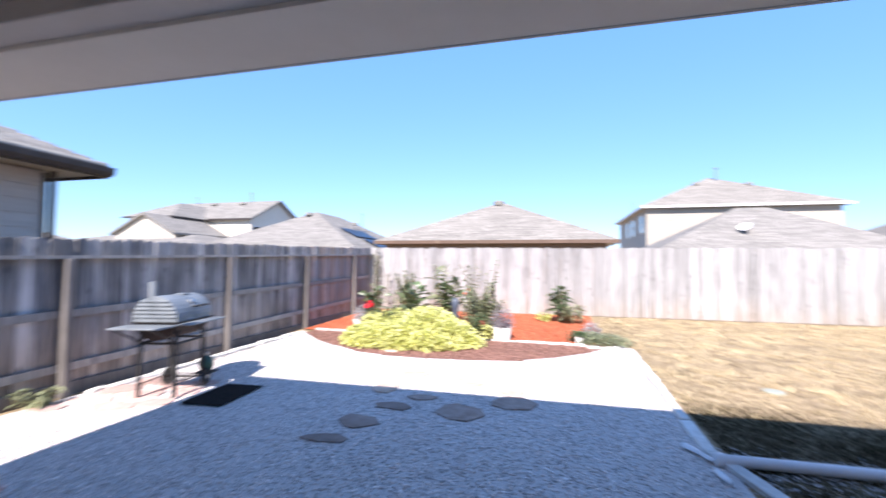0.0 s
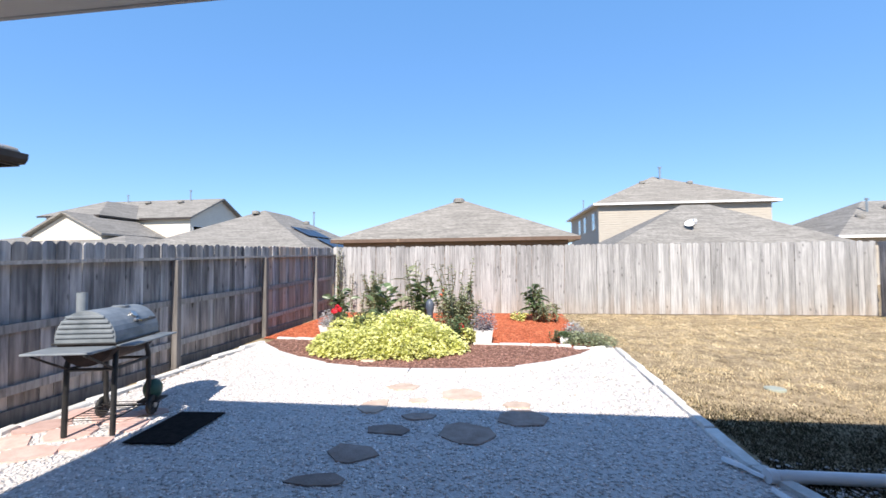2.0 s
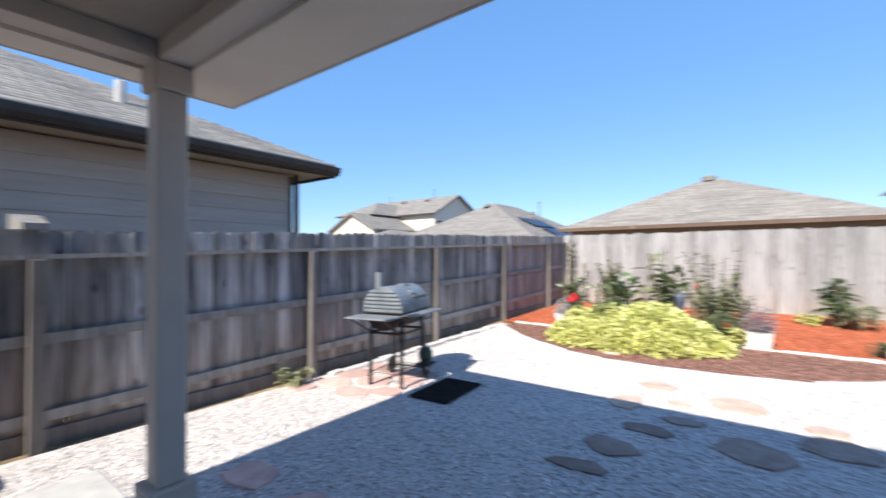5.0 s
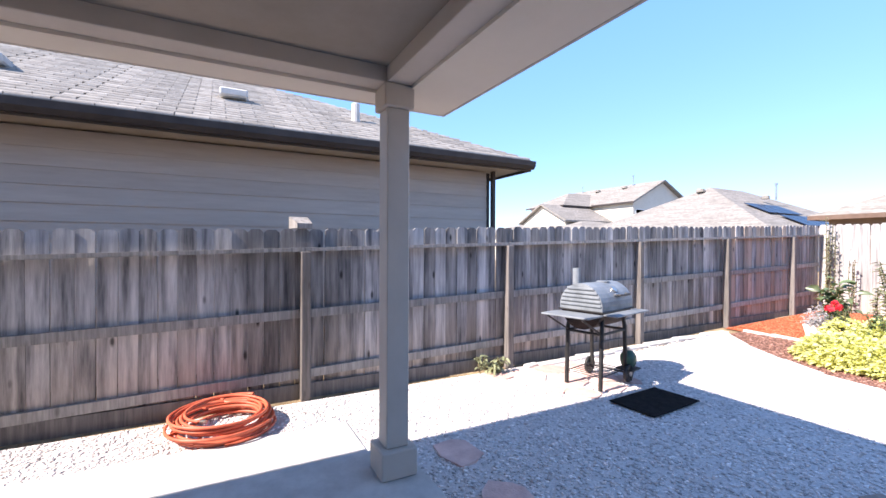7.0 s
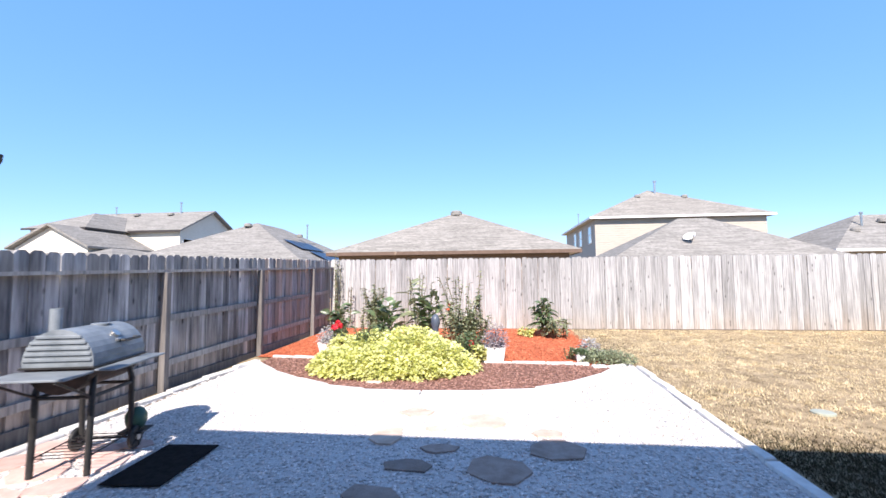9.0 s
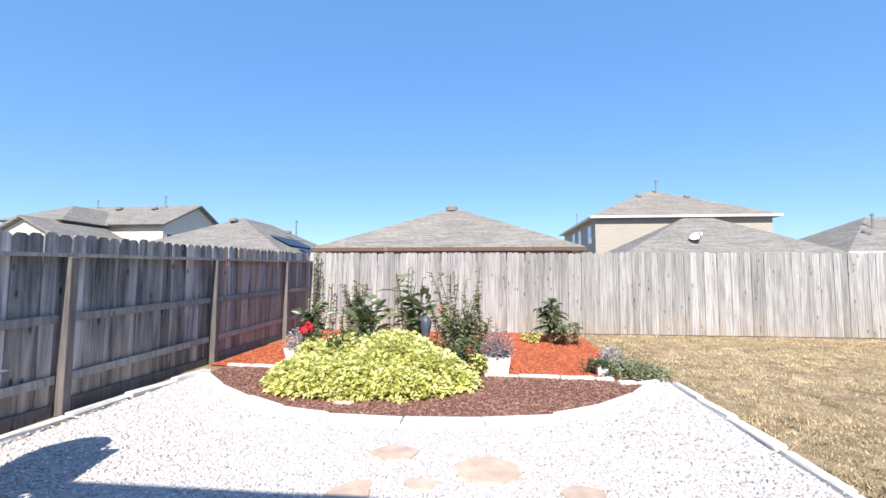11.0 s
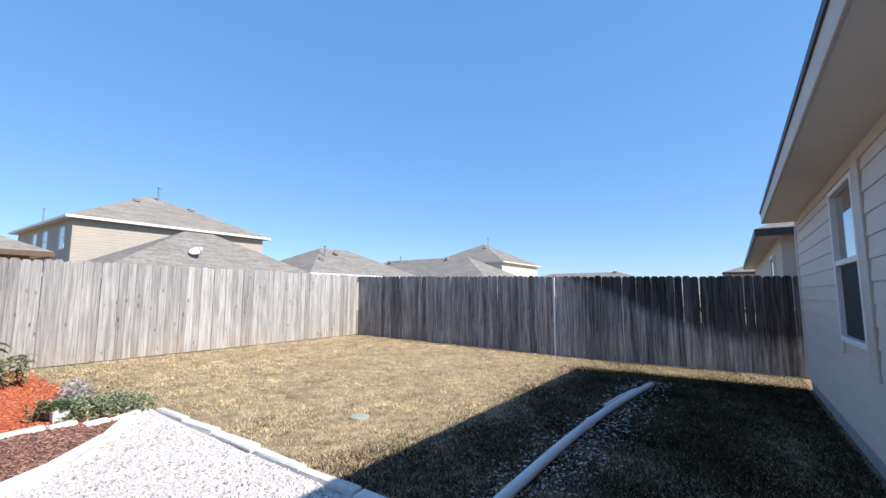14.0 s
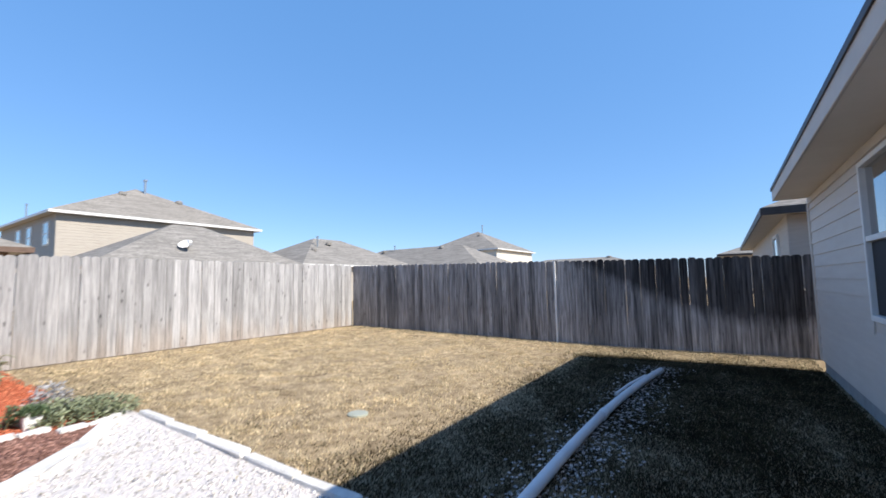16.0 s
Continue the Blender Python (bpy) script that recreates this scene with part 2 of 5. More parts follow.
# Ceiling colour lowered to carry the shade inside the patio.
M["patio_ceiling"] = mat("shaded_patio_ceiling", (0.27, 0.235, 0.195), (0.34, 0.295, 0.25), 2, (1, 1, 1), 0.7, 25, 0.1, 0.004, patch=0.1)
M["fascia_dark"] = mat("dark_brown_fascia", (0.035, 0.028, 0.026), (0.06, 0.05, 0.046), 4, rough=0.5, bump=0.05, patch=0.1)
M["fascia_brown"] = mat("brown_painted_fascia", (0.11, 0.07, 0.05), (0.17, 0.11, 0.08), 4, rough=0.6, bump=0.05, patch=0.1)
M["lap_grey"] = mat("grey_lap_siding", (0.46, 0.405, 0.35), (0.53, 0.475, 0.415), 3, (0.6, 0.6, 6), 0.65, 50, 0.12, 0.004, vary=0.04, patch=0.08)
M["lap_tan"] = lap_mat("tan_lap_siding", (0.385, 0.34, 0.285), (0.43, 0.385, 0.325))
M["lap_cream"] = lap_mat("cream_lap_siding", (0.66, 0.60, 0.50), (0.72, 0.66, 0.56))
M["lap_brown"] = lap_mat("brown_lap_siding", (0.20, 0.14, 0.10), (0.25, 0.18, 0.13))
M["shingle"] = shingle_mat("brown_grey_shingles", (0.20, 0.187, 0.17), (0.335, 0.315, 0.29))
M["shingle_warm"] = shingle_mat("weathered_tan_shingles", (0.215, 0.197, 0.175), (0.365, 0.337, 0.30))
M["white_paint"] = mat("white_paint", (0.72, 0.71, 0.69), (0.82, 0.81, 0.79), 6, rough=0.5, bump=0.03, patch=0.05)
M["concrete"] = mat("patio_concrete", (0.45, 0.44, 0.42), (0.60, 0.59, 0.565), 6, rough=0.85, fine=120, bump=0.3, depth=0.004, patch=0.15)
M["foundation"] = mat("concrete_foundation", (0.28, 0.27, 0.26), (0.38, 0.37, 0.36), 5, rough=0.9, fine=60, bump=0.4)
M["pvc"] = mat("white_pvc", (0.74, 0.74, 0.75), (0.84, 0.84, 0.85), 4, rough=0.35, bump=0.02, patch=0.08)
# One tan stone in two tones: darker for house shadow, paler for sun.
M["flag"] = mat("shaded_tan_flagstone", (0.27, 0.20, 0.165), (0.43, 0.335, 0.285), 7, rough=0.9, fine=60, bump=0.5, vary=0.25)
M["flag_pale"] = mat("sunlit_pale_flagstone", (0.50, 0.37, 0.29), (0.70, 0.55, 0.45), 7, rough=0.9, fine=60, bump=0.5, vary=0.12)
M["flag_red"] = mat("pink_sandstone", (0.52, 0.33, 0.285), (0.70, 0.50, 0.44), 7, rough=0.9, fine=60, bump=0.5, vary=0.18)
M["rubber"] = mat("black_rubber_mat", (0.01, 0.009, 0.009), (0.026, 0.023, 0.022), 20, spec=0.1, rough=0.95, fine=90, bump=0.5, depth=0.006)
M["hose"] = mat("orange_hose", (0.52, 0.10, 0.05), (0.66, 0.17, 0.09), 8, rough=0.45, bump=0.05)
M["enamel"] = mat("dusty_black_enamel", (0.135, 0.155, 0.175), (0.25, 0.275, 0.30), 5, rough=0.42, fine=30, bump=0.06, patch=0.3, patch_scale=4)
M["black_metal"] = mat("black_painted_steel", (0.012, 0.012, 0.013), (0.035, 0.034, 0.033), 8, rough=0.5, bump=0.08)
M["chrome"] = mat("dull_steel", (0.45, 0.43, 0.40), (0.6, 0.58, 0.55), 10, rough=0.3, bump=0.03, metal=0.9)
M["soot"] = mat("sooty_steel", (0.02, 0.014, 0.012), (0.07, 0.04, 0.03), 9, rough=0.7, bump=0.2)
M["tank"] = mat("dark_green_enamel", (0.03, 0.075, 0.05), (0.05, 0.11, 0.075), 5, rough=0.4, bump=0.05)
M["lime"] = mat("chartreuse_leaves", (0.62, 0.64, 0.18), (0.91, 0.89, 0.46), 7, bump=0, island=0.3, patch=0.15, patch_scale=2, rough=0.5, subsurface=True)
M["leaf"] = mat("dark_green_leaves", (0.08, 0.125, 0.06), (0.22, 0.29, 0.14), 7, bump=0, island=0.4, rough=0.34, spec=0.6, subsurface=True)
M["leaf_mid"] = mat("mid_green_leaves", (0.20, 0.23, 0.13), (0.42, 0.45, 0.27), 7, bump=0, island=0.4, rough=0.36, spec=0.6, subsurface=True)
M["leaf_grey"] = mat("silver_grey_leaves", (0.40, 0.39, 0.39), (0.58, 0.565, 0.56), 9, bump=0, island=0.3, rough=0.8, subsurface=True)
M["leaf_purple"] = mat("purple_grey_leaves", (0.27, 0.23, 0.25), (0.46, 0.41, 0.43), 9, bump=0, island=0.35, rough=0.8, subsurface=True)
M["stem"] = mat("woody_stem", (0.09, 0.075, 0.04), (0.17, 0.15, 0.08), 9, rough=0.8, bump=0.1)
M["red"] = mat("red_petals", (0.50, 0.01, 0.02), (0.70, 0.03, 0.05), 20, bump=0, rough=0.6, island=0.2)
M["coral"] = mat("coral_petals", (0.60, 0.12, 0.06), (0.75, 0.22, 0.12), 20, bump=0, rough=0.6, island=0.2)
M["slate"] = mat("blue_grey_glaze", (0.06, 0.075, 0.11), (0.11, 0.13, 0.17), 8, rough=0.35, bump=0.05)
M["solar"] = mat("solar_panel", (0.012, 0.016, 0.035), (0.02, 0.028, 0.055), 3, rough=0.3, bump=0, spec=0.3)
M["dirt"] = mat("dry_litter", (0.28, 0.25, 0.19), (0.46, 0.42, 0.33), 15, rough=0.95)
M["screen"] = mat("dark_insect_screen", (0.012, 0.012, 0.014), (0.022, 0.022, 0.025), 30, rough=0.7, bump=0.1)
M["cyan"] = mat("pale_green_plastic", (0.36, 0.38, 0.31), (0.44, 0.455, 0.38), 8, rough=0.5, bump=0.05)

glass = bpy.data.materials.new("window_glass")
glass.use_nodes = True
gb = glass.node_tree.nodes["Principled BSDF"]
gb.inputs["Base Color"].default_value = (0.03, 0.035, 0.04, 1)
gb.inputs["Roughness"].default_value = 0.03
gb.inputs["Specular IOR Level"].default_value = 1.0
gb.inputs["Coat Weight"].default_value = 1.0
gb.inputs["IOR"].default_value = 1.9
M["glass"] = glass

# ---- builders ----
WORLD_POSE = {}


def thing(name, at, label, category, group="", kind=""):
    e = new(name)
    e.empty_display_size = 0.1
    e.location = at
    WORLD_POSE[e] = Matrix.Translation(at)
    return tagged(e, label, category, group, kind)


def to_mesh(name, bm, material, smooth=False):
    me = bpy.data.meshes.new(name)
    bmesh.ops.recalc_face_normals(bm, faces=bm.faces)
    bm.to_mesh(me)
    bm.free()
    if material:
        me.materials.append(material)
    if smooth:
        me.shade_smooth()
    return me


def np_mesh(name, verts, faces, material):
    """A mesh from arrays: verts (n, 3), faces (m, k)."""
    me = bpy.data.meshes.new(name)
    verts, faces = np.asarray(verts, np.float32), np.asarray(faces, np.int32)
    k = faces.shape[1]
    me.vertices.add(len(verts))
    me.vertices.foreach_set("co", verts.ravel())
    me.loops.add(faces.size)
    me.loops.foreach_set("vertex_index", faces.ravel())
    me.polygons.add(len(faces))
    me.polygons.foreach_set("loop_start", np.arange(len(faces), dtype=np.int32) * k)
    me.update(calc_edges=True)
    me.validate()
    me.materials.append(material)
    return me


def part(name, shape, material, parent=None, label="", kind="", at=None, smooth=False):
    me = shape if isinstance(shape, bpy.types.Mesh) else to_mesh(name, shape, material, smooth)
    o = new(name, me)
    m = at if at is not None else Matrix.Identity(4)
    if parent is not None:
        o.parent = parent
        o.matrix_parent_inverse = WORLD_POSE[parent].inverted()
    o.matrix_basis = m
    WORLD_POSE[o] = m
    return tagged(o, label, "", "", kind)


def box(lo, hi, bevel=0.0, bm=None):
    b = bm if bm is not None else bmesh.new()
    r = bmesh.ops.create_cube(b, size=1.0)
    for v in r["verts"]:
        v.co = Vector([lo[i] + (v.co[i] + 0.5) * (hi[i] - lo[i]) for i in range(3)])
    if bevel:
        edges = list({e for v in r["verts"] for e in v.link_edges})
        bmesh.ops.bevel(b, geom=edges, offset=bevel, segments=1, affect="EDGES")
    return b


def rod(p, q, r, bm=None, n=10, r2=None):
    b = bm if bm is not None else bmesh.new()
    p, q = Vector(p), Vector(q)
    turn = (q - p).to_track_quat("Z", "Y").to_matrix().to_4x4()
    bmesh.ops.create_cone(b, cap_ends=True, segments=n, radius1=r, radius2=r if r2 is None else r2, depth=(q - p).length,
                          matrix=Matrix.Translation((p + q) / 2) @ turn)
    return b


def tube(points, r, n=8, bm=None):
    """A round tube along a line of points."""
    b = bm if bm is not None else bmesh.new()
    rings = []
    pts = [Vector(p) for p in points]
    side = None
    for i, p in enumerate(pts):
        d = (pts[min(i + 1, len(pts) - 1)] - pts[max(i - 1, 0)]).normalized()
        if side is None:
            side = d.cross(Vector((0, 0, 1)))
            side = side if side.length > 0.05 else Vector((1, 0, 0))
        side = (side - d * side.dot(d)).normalized()
        up = side.cross(d).normalized()
        rings.append([b.verts.new(p + r * (math.cos(a) * side + math.sin(a) * up)) for a in [2 * math.pi * k / n for k in range(n)]])
    for s, t in zip(rings, rings[1:]):
        for k in range(n):
            b.faces.new((s[k], s[(k + 1) % n], t[(k + 1) % n], t[k]))
    b.faces.new(rings[0])
    b.faces.new(rings[-1])
    return b


def prism(outline, z0, z1, bm=None):
    """An upright prism over a plan outline."""
    b = bm if bm is not None else bmesh.new()
    lo = [b.verts.new((x, y, z0)) for x, y in outline]
    hi = [b.verts.new((x, y, z1)) for x, y in outline]
    b.faces.new(lo)
    b.faces.new(hi)
    for i in range(len(lo)):
        j = (i + 1) % len(lo)
        b.faces.new((lo[i], lo[j], hi[j], hi[i]))
    return b


def lathe(profile, centre, n=20, bm=None):
    """A turned body: profile rows of (radius, z)."""
    b = bm if bm is not None else bmesh.new()
    rings = [[b.verts.new((centre[0] + r * math.cos(2 * math.pi * k / n), centre[1] + r * math.sin(2 * math.pi * k / n), centre[2] + z)) for k in range(n)] for r, z in profile]
    for s, t in zip(rings, rings[1:]):
        for k in range(n):
            b.faces.new((s[k], s[(k + 1) % n], t[(k + 1) % n], t[k]))
    b.faces.new(rings[0])
    b.faces.new(rings[-1])
    return b


def ground_z(y):
    """The yard: level by the house, rising a little to the back fence."""
    return -0.16 + 0.16 * np.clip((np.asarray(y, float) - 3.0) / 7.7, 0, 1)


def gz(y):
    return float(ground_z(y))


def bed_front(x):
    """The curved front of the planting bed."""
    d = np.asarray(x, float) + 1.6
    return 4.84 + np.where(d < 0, 0.195 * d ** 2, 0.0535 * d ** 2 + 0.0117 * d ** 4)


def bed_back(x):
    return 6.80 - 0.055 * (np.asarray(x, float) + 4.0)

# ---- ground ----
def spread(a, b, step, far):
    inner = list(np.arange(a, b + 1e-6, step))
    return [-far, -120, -40, a - 6] + inner + [b + 6, 40, 120, far]


gx, gy = spread(-5, 10, 0.5, 1500), spread(-8, 12, 0.25, 1500)
gv = [(x, y, gz(y) + (0.012 * noise.noise(Vector((x * 1.3, y * 1.3, 0))) if 1.9 < x < 9 and 0.3 < y < 10.4 else 0)) for y in gy for x in gx]
gf = [(j * len(gx) + i, j * len(gx) + i + 1, (j + 1) * len(gx) + i + 1, (j + 1) * len(gx) + i) for j in range(len(gy) - 1) for i in range(len(gx) - 1)]
ground = tagged(new("ground", np_mesh("ground", gv, gf, M["lawn"])), "dry straw-coloured lawn soil sloping gently up", "ground", kind="structure")


def sheet(name, inside_rows, lift, material, label, category):
    """A thin layer over the ground: rows of (y, x from, x to)."""
    v, f = [], []
    n = 40
    for y0, xa, xb in inside_rows:
        for k in range(n + 1):
            x = xa + (xb - xa) * k / n
            v.append((x, y0 if not callable(y0) else y0(x), 0))
    rows = len(inside_rows)
    for j in range(rows - 1):
        for k in range(n):
            a = j * (n + 1) + k
            f.append((a, a + 1, a + n + 2, a + n + 1))
    v = np.array(v)
    v[:, 2] = ground_z(v[:, 1]) + lift
    return tagged(new(name, np_mesh(name, v, f, material)), label, category, kind="structure")


def between(fa, fb, k):
    return lambda x: float(fa(x)) * (1 - k) + float(fb(x)) * k


gravel_rows = [(-7.0, -4.7, 1.77), (-3.0, -4.7, 1.77), (0.0, -4.7, 1.77), (2.0, -4.7, 1.77), (3.0, -4.7, 1.77)] + [(between(lambda x: 3.0, bed_front, k / 6), -4.5, 1.79) for k in range(1, 7)]
sheet("gravel_bed", gravel_rows, 0.010, M["gravel"], "white crushed limestone gravel around the planting bed", "gravel")
sheet("brown_mulch_bed", [(between(bed_front, bed_back, k / 5), -4.42, 1.42) for k in range(6)], 0.022, M["brown_mulch"], "dark reddish brown shredded mulch in a curved bed", "mulch")
sheet("red_mulch_bed", [(between(lambda x: float(bed_back(x)), lambda x: 10.62, k / 6), -4.72, 1.5 - 0.02 * k) for k in range(7)], 0.02, M["red_mulch"], "bright orange-red dyed mulch before the fence", "mulch")
rng = np.random.default_rng(7)


def scatter_chunks(name, xy, lift, size, material, label, category, stretch=(1, 0.85, 0.34), tilt=0.28):
    """Many small angular pieces in one mesh."""
    n = len(xy)
    base = np.array([(1, 0, 0), (0, 1, 0), (-1, 0, 0), (0, -1, 0), (0, 0, 1), (0, 0, -1)], float)
    tri = np.array([(0, 1, 4), (1, 2, 4), (2, 3, 4), (3, 0, 4), (1, 0, 5), (2, 1, 5), (3, 2, 5), (0, 3, 5)])
    jit = 1 + rng.uniform(-0.35, 0.35, (n, 6, 3))
    v = base[None] * jit * np.array(stretch)
    v *= (size * rng.uniform(0.55, 1.45, (n, 1, 1)))
    yaw, tip = rng.uniform(0, 6.283, n), rng.uniform(-tilt, tilt, n)
    c, s = np.cos(tip), np.sin(tip)
    v = np.stack([v[..., 0] * c[:, None] - v[..., 2] * s[:, None], v[..., 1], v[..., 0] * s[:, None] + v[..., 2] * c[:, None]], -1)
    c, s = np.cos(yaw), np.sin(yaw)
    v = np.stack([v[..., 0] * c[:, None] - v[..., 1] * s[:, None], v[..., 0] * s[:, None] + v[..., 1] * c[:, None], v[..., 2]], -1)
    v += np.concatenate([xy, (ground_z(xy[:, 1]) + lift)[:, None]], 1)[:, None]
    f = tri[None] + 6 * np.arange(n)[:, None, None]
    return tagged(new(name, np_mesh(name, v.reshape(-1, 3), f.reshape(-1, 3), material)), label, category, kind="stuff")


def pick(n, x0, x1, y0, y1, test):
    xy = np.stack([rng.uniform(x0, x1, n), rng.uniform(y0, y1, n)], 1)
    return xy[test(xy[:, 0], xy[:, 1])]


near = pick(44000, -4.68, 1.72, 0.1, 6.4, lambda x, y: (y < bed_front(x) - 0.03) & (rng.random(len(x)) < np.where(y < 4, 1.0, 0.75)))
scatter_chunks("gravel", near, 0.012, 0.0165, M["stone"], "loose white limestone gravel pieces", "gravel")
side = pick(6000, -4.68, -3.4, -3.5, 0.1, lambda x, y: (x < -4.05) | (y > -0.1))
scatter_chunks("gravel", side, 0.012, 0.0165, M["stone"], "loose white limestone gravel beside the patio", "gravel")
strip = pick(5200, 1.75, 7.3, 1.5, 2.75, lambda x, y: rng.random(len(x)) < np.exp(-((y - 2.16 + 0.03 * (x - 4)) / 0.26) ** 2))
scatter_chunks("gravel", strip, 0.008, 0.016, M["stone"], "white gravel strewn along the drain pipe", "gravel")
chips = pick(15000, -4.4, 1.45, 4.85, 6.8, lambda x, y: (y > bed_front(x) + 0.05) & (y < bed_back(x) - 0.03))
scatter_chunks("brown_mulch_chips", chips, 0.028, 0.022, M["brown_chip"], "shredded brown bark mulch chips", "mulch", (1.3, 0.32, 0.25))
chips = pick(24000, -4.7, 1.5, 6.5, 10.6, lambda x, y: y > bed_back(x) + 0.04)
scatter_chunks("red_mulch_chips", chips, 0.026, 0.022, M["red_chip"], "shredded orange-red dyed mulch chips", "mulch", (1.3, 0.32, 0.25))


def grass(name, n, x0, x1, y0, y1, test, height, material, label):
    xy = pick(n, x0, x1, y0, y1, test)
    n = len(xy)
    a, h = rng.uniform(0, 6.283, n), height * rng.uniform(0.5, 1.4, n)
    lean = rng.uniform(0.2, 1.3, n) * h
    la = rng.uniform(0, 6.283, n)
    w = rng.uniform(0.003, 0.006, n)
    z = ground_z(xy[:, 1]) - 0.004
    p0 = np.stack([xy[:, 0] - w * np.cos(a), xy[:, 1] - w * np.sin(a), z], 1)
    p1 = np.stack([xy[:, 0] + w * np.cos(a), xy[:, 1] + w * np.sin(a), z], 1)
    p2 = np.stack([xy[:, 0] + lean * np.cos(la), xy[:, 1] + lean * np.sin(la), z + h], 1)
    v = np.stack([p0, p1, p2], 1).reshape(-1, 3)
    f = np.arange(3 * n).reshape(-1, 3)
    return tagged(new(name, np_mesh(name, v, f, material)), label, "grass", kind="stuff")


def on_lawn(x, y):
    return ((x > 1.85) & (x < 9.0)) | ((x > 1.55) & (y > 7.2))


def clumps(x, y):
    """How thick the turf stands: uneven tufts."""
    v = np.array([noise.noise(Vector((a * 2.6, b * 2.6, 3))) + 0.5 * noise.noise(Vector((a * 7, b * 7, 9))) for a, b in zip(x, y)])
    return v


def shade_edge(x):
    """Where the dark blades that deepen the house shadow give way to the dry lawn."""
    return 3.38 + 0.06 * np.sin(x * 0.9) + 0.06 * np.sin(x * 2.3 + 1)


# Dry blades are left out where the house shadow is darkened.
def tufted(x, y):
    return on_lawn(x, y) & (rng.random(len(x)) < 0.62 + 0.7 * clumps(x, y)) & ((y > shade_edge(x) + rng.normal(0, 0.22, len(x))) | (x > 7.95))


grass("dry_grass", 190000, 1.5, 9.05, -0.0, 10.6, tufted, 0.026, M["grass"], "short dormant straw-yellow lawn grass")
tuft = lambda x, y: on_lawn(x, y) & (clumps(x, y) > 0.28) & (y > shade_edge(x))
grass("dry_grass_tufts", 90000, 1.5, 9.05, 0.0, 10.6, tuft, 0.045, M["grass"], "taller tufts of dormant straw grass")
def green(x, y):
    """Green blades: along the edging, the right fence, and thick in the house shadow to deepen it."""
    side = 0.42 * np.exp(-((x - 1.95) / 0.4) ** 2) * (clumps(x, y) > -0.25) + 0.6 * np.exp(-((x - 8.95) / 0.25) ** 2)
    in_shade = np.clip((shade_edge(x) + 0.3 + 0.8 * clumps(x, y) - y) / 0.8, 0, 1)
    return on_lawn(x, y) & (rng.random(len(x)) < side + in_shade + 0.05)


grass("green_grass", 190000, 1.5, 9.05, 0.0, 10.6, green, 0.022, M["green_grass"], "dark green blades in the dry lawn, thickened to deepen the house shadow")

# Dark turf laid over the house shadow, ending at its edges.
shade_turf = lambda x, y: on_lawn(x, y) & (x < 8.0 + rng.normal(0, 0.12, len(x))) & (y < shade_edge(x) + rng.normal(-0.1, 0.3, len(x)))
grass("green_grass", 230000, 1.85, 9.05, 0.05, 4.2, shade_turf, 0.026, M["shade_grass"], "short dark brown turf that deepens the house shadow")

# ---- fences ----
def picket_mesh(w, h, t, seed, material):
    """A dog-eared board, base at z 0, face towards -y."""
    r = random.Random(seed)
    ear = 0.032
    z = h + r.uniform(-0.012, 0.012)
    out = [(-w / 2, 0), (w / 2, 0), (w / 2 + r.uniform(-.003, .003), z - ear), (w / 2 - ear, z), (-w / 2 + ear, z), (-w / 2, z - ear)]
    b = bmesh.new()
    bow = r.uniform(-0.006, 0.006)
    front = [b.verts.new((x, -t / 2 + (bow if 0.5 < zz else 0), zz)) for x, zz in out]
    back = [b.verts.new((x, t / 2 + (bow if 0.5 < zz else 0), zz)) for x, zz in out]
    b.faces.new(front)
    b.faces.new(back[::-1])
    for i in range(6):
        j = (i + 1) % 6
        b.faces.new((front[i], back[i], back[j], front[j]))
    return to_mesh("picket", b, material)


def fence_run(fence, start, end, top_a, top_b, material, pitch=0.1425, seed=1, width=0.1325, fresh=None):
    start, end = Vector(start), Vector(end)
    length = (end - start).length
    d = (end - start) / length
    yaw = math.degrees(math.atan2(d.y, d.x))
    boards = [picket_mesh(width, 1.83, 0.017, seed + k, material) for k in range(6)]
    newer = [picket_mesh(width, 1.83, 0.017, seed + k, fresh[2]) for k in range(6)] if fresh else []
    r = random.Random(seed)
    count = int(length / pitch)
    for i in range(count):
        u = (i + 0.5) * pitch
        p = start + d * u
        top = top_a + (top_b - top_a) * u / length
        base = gz(p.y) + 0.015
        side = d.cross(Vector((0, 0, 1))) * r.uniform(-0.006, 0.006)
        m = pose(p.x + side.x, p.y + side.y, base, 0, r.uniform(-0.35, 0.35), yaw + r.uniform(-2.5, 2.5) + (180 if r.random() < 0.5 else 0)) @ Matrix.Diagonal((r.uniform(0.97, 1.0), 1, (top - base + r.uniform(-0.008, 0.008)) / 1.83, 1))
        pick_from = newer if fresh and fresh[0] < p.y < fresh[1] and (i * 7) % 10 < 5 else boards
        part("picket", pick_from[r.randrange(6)], None, fence, at=m)


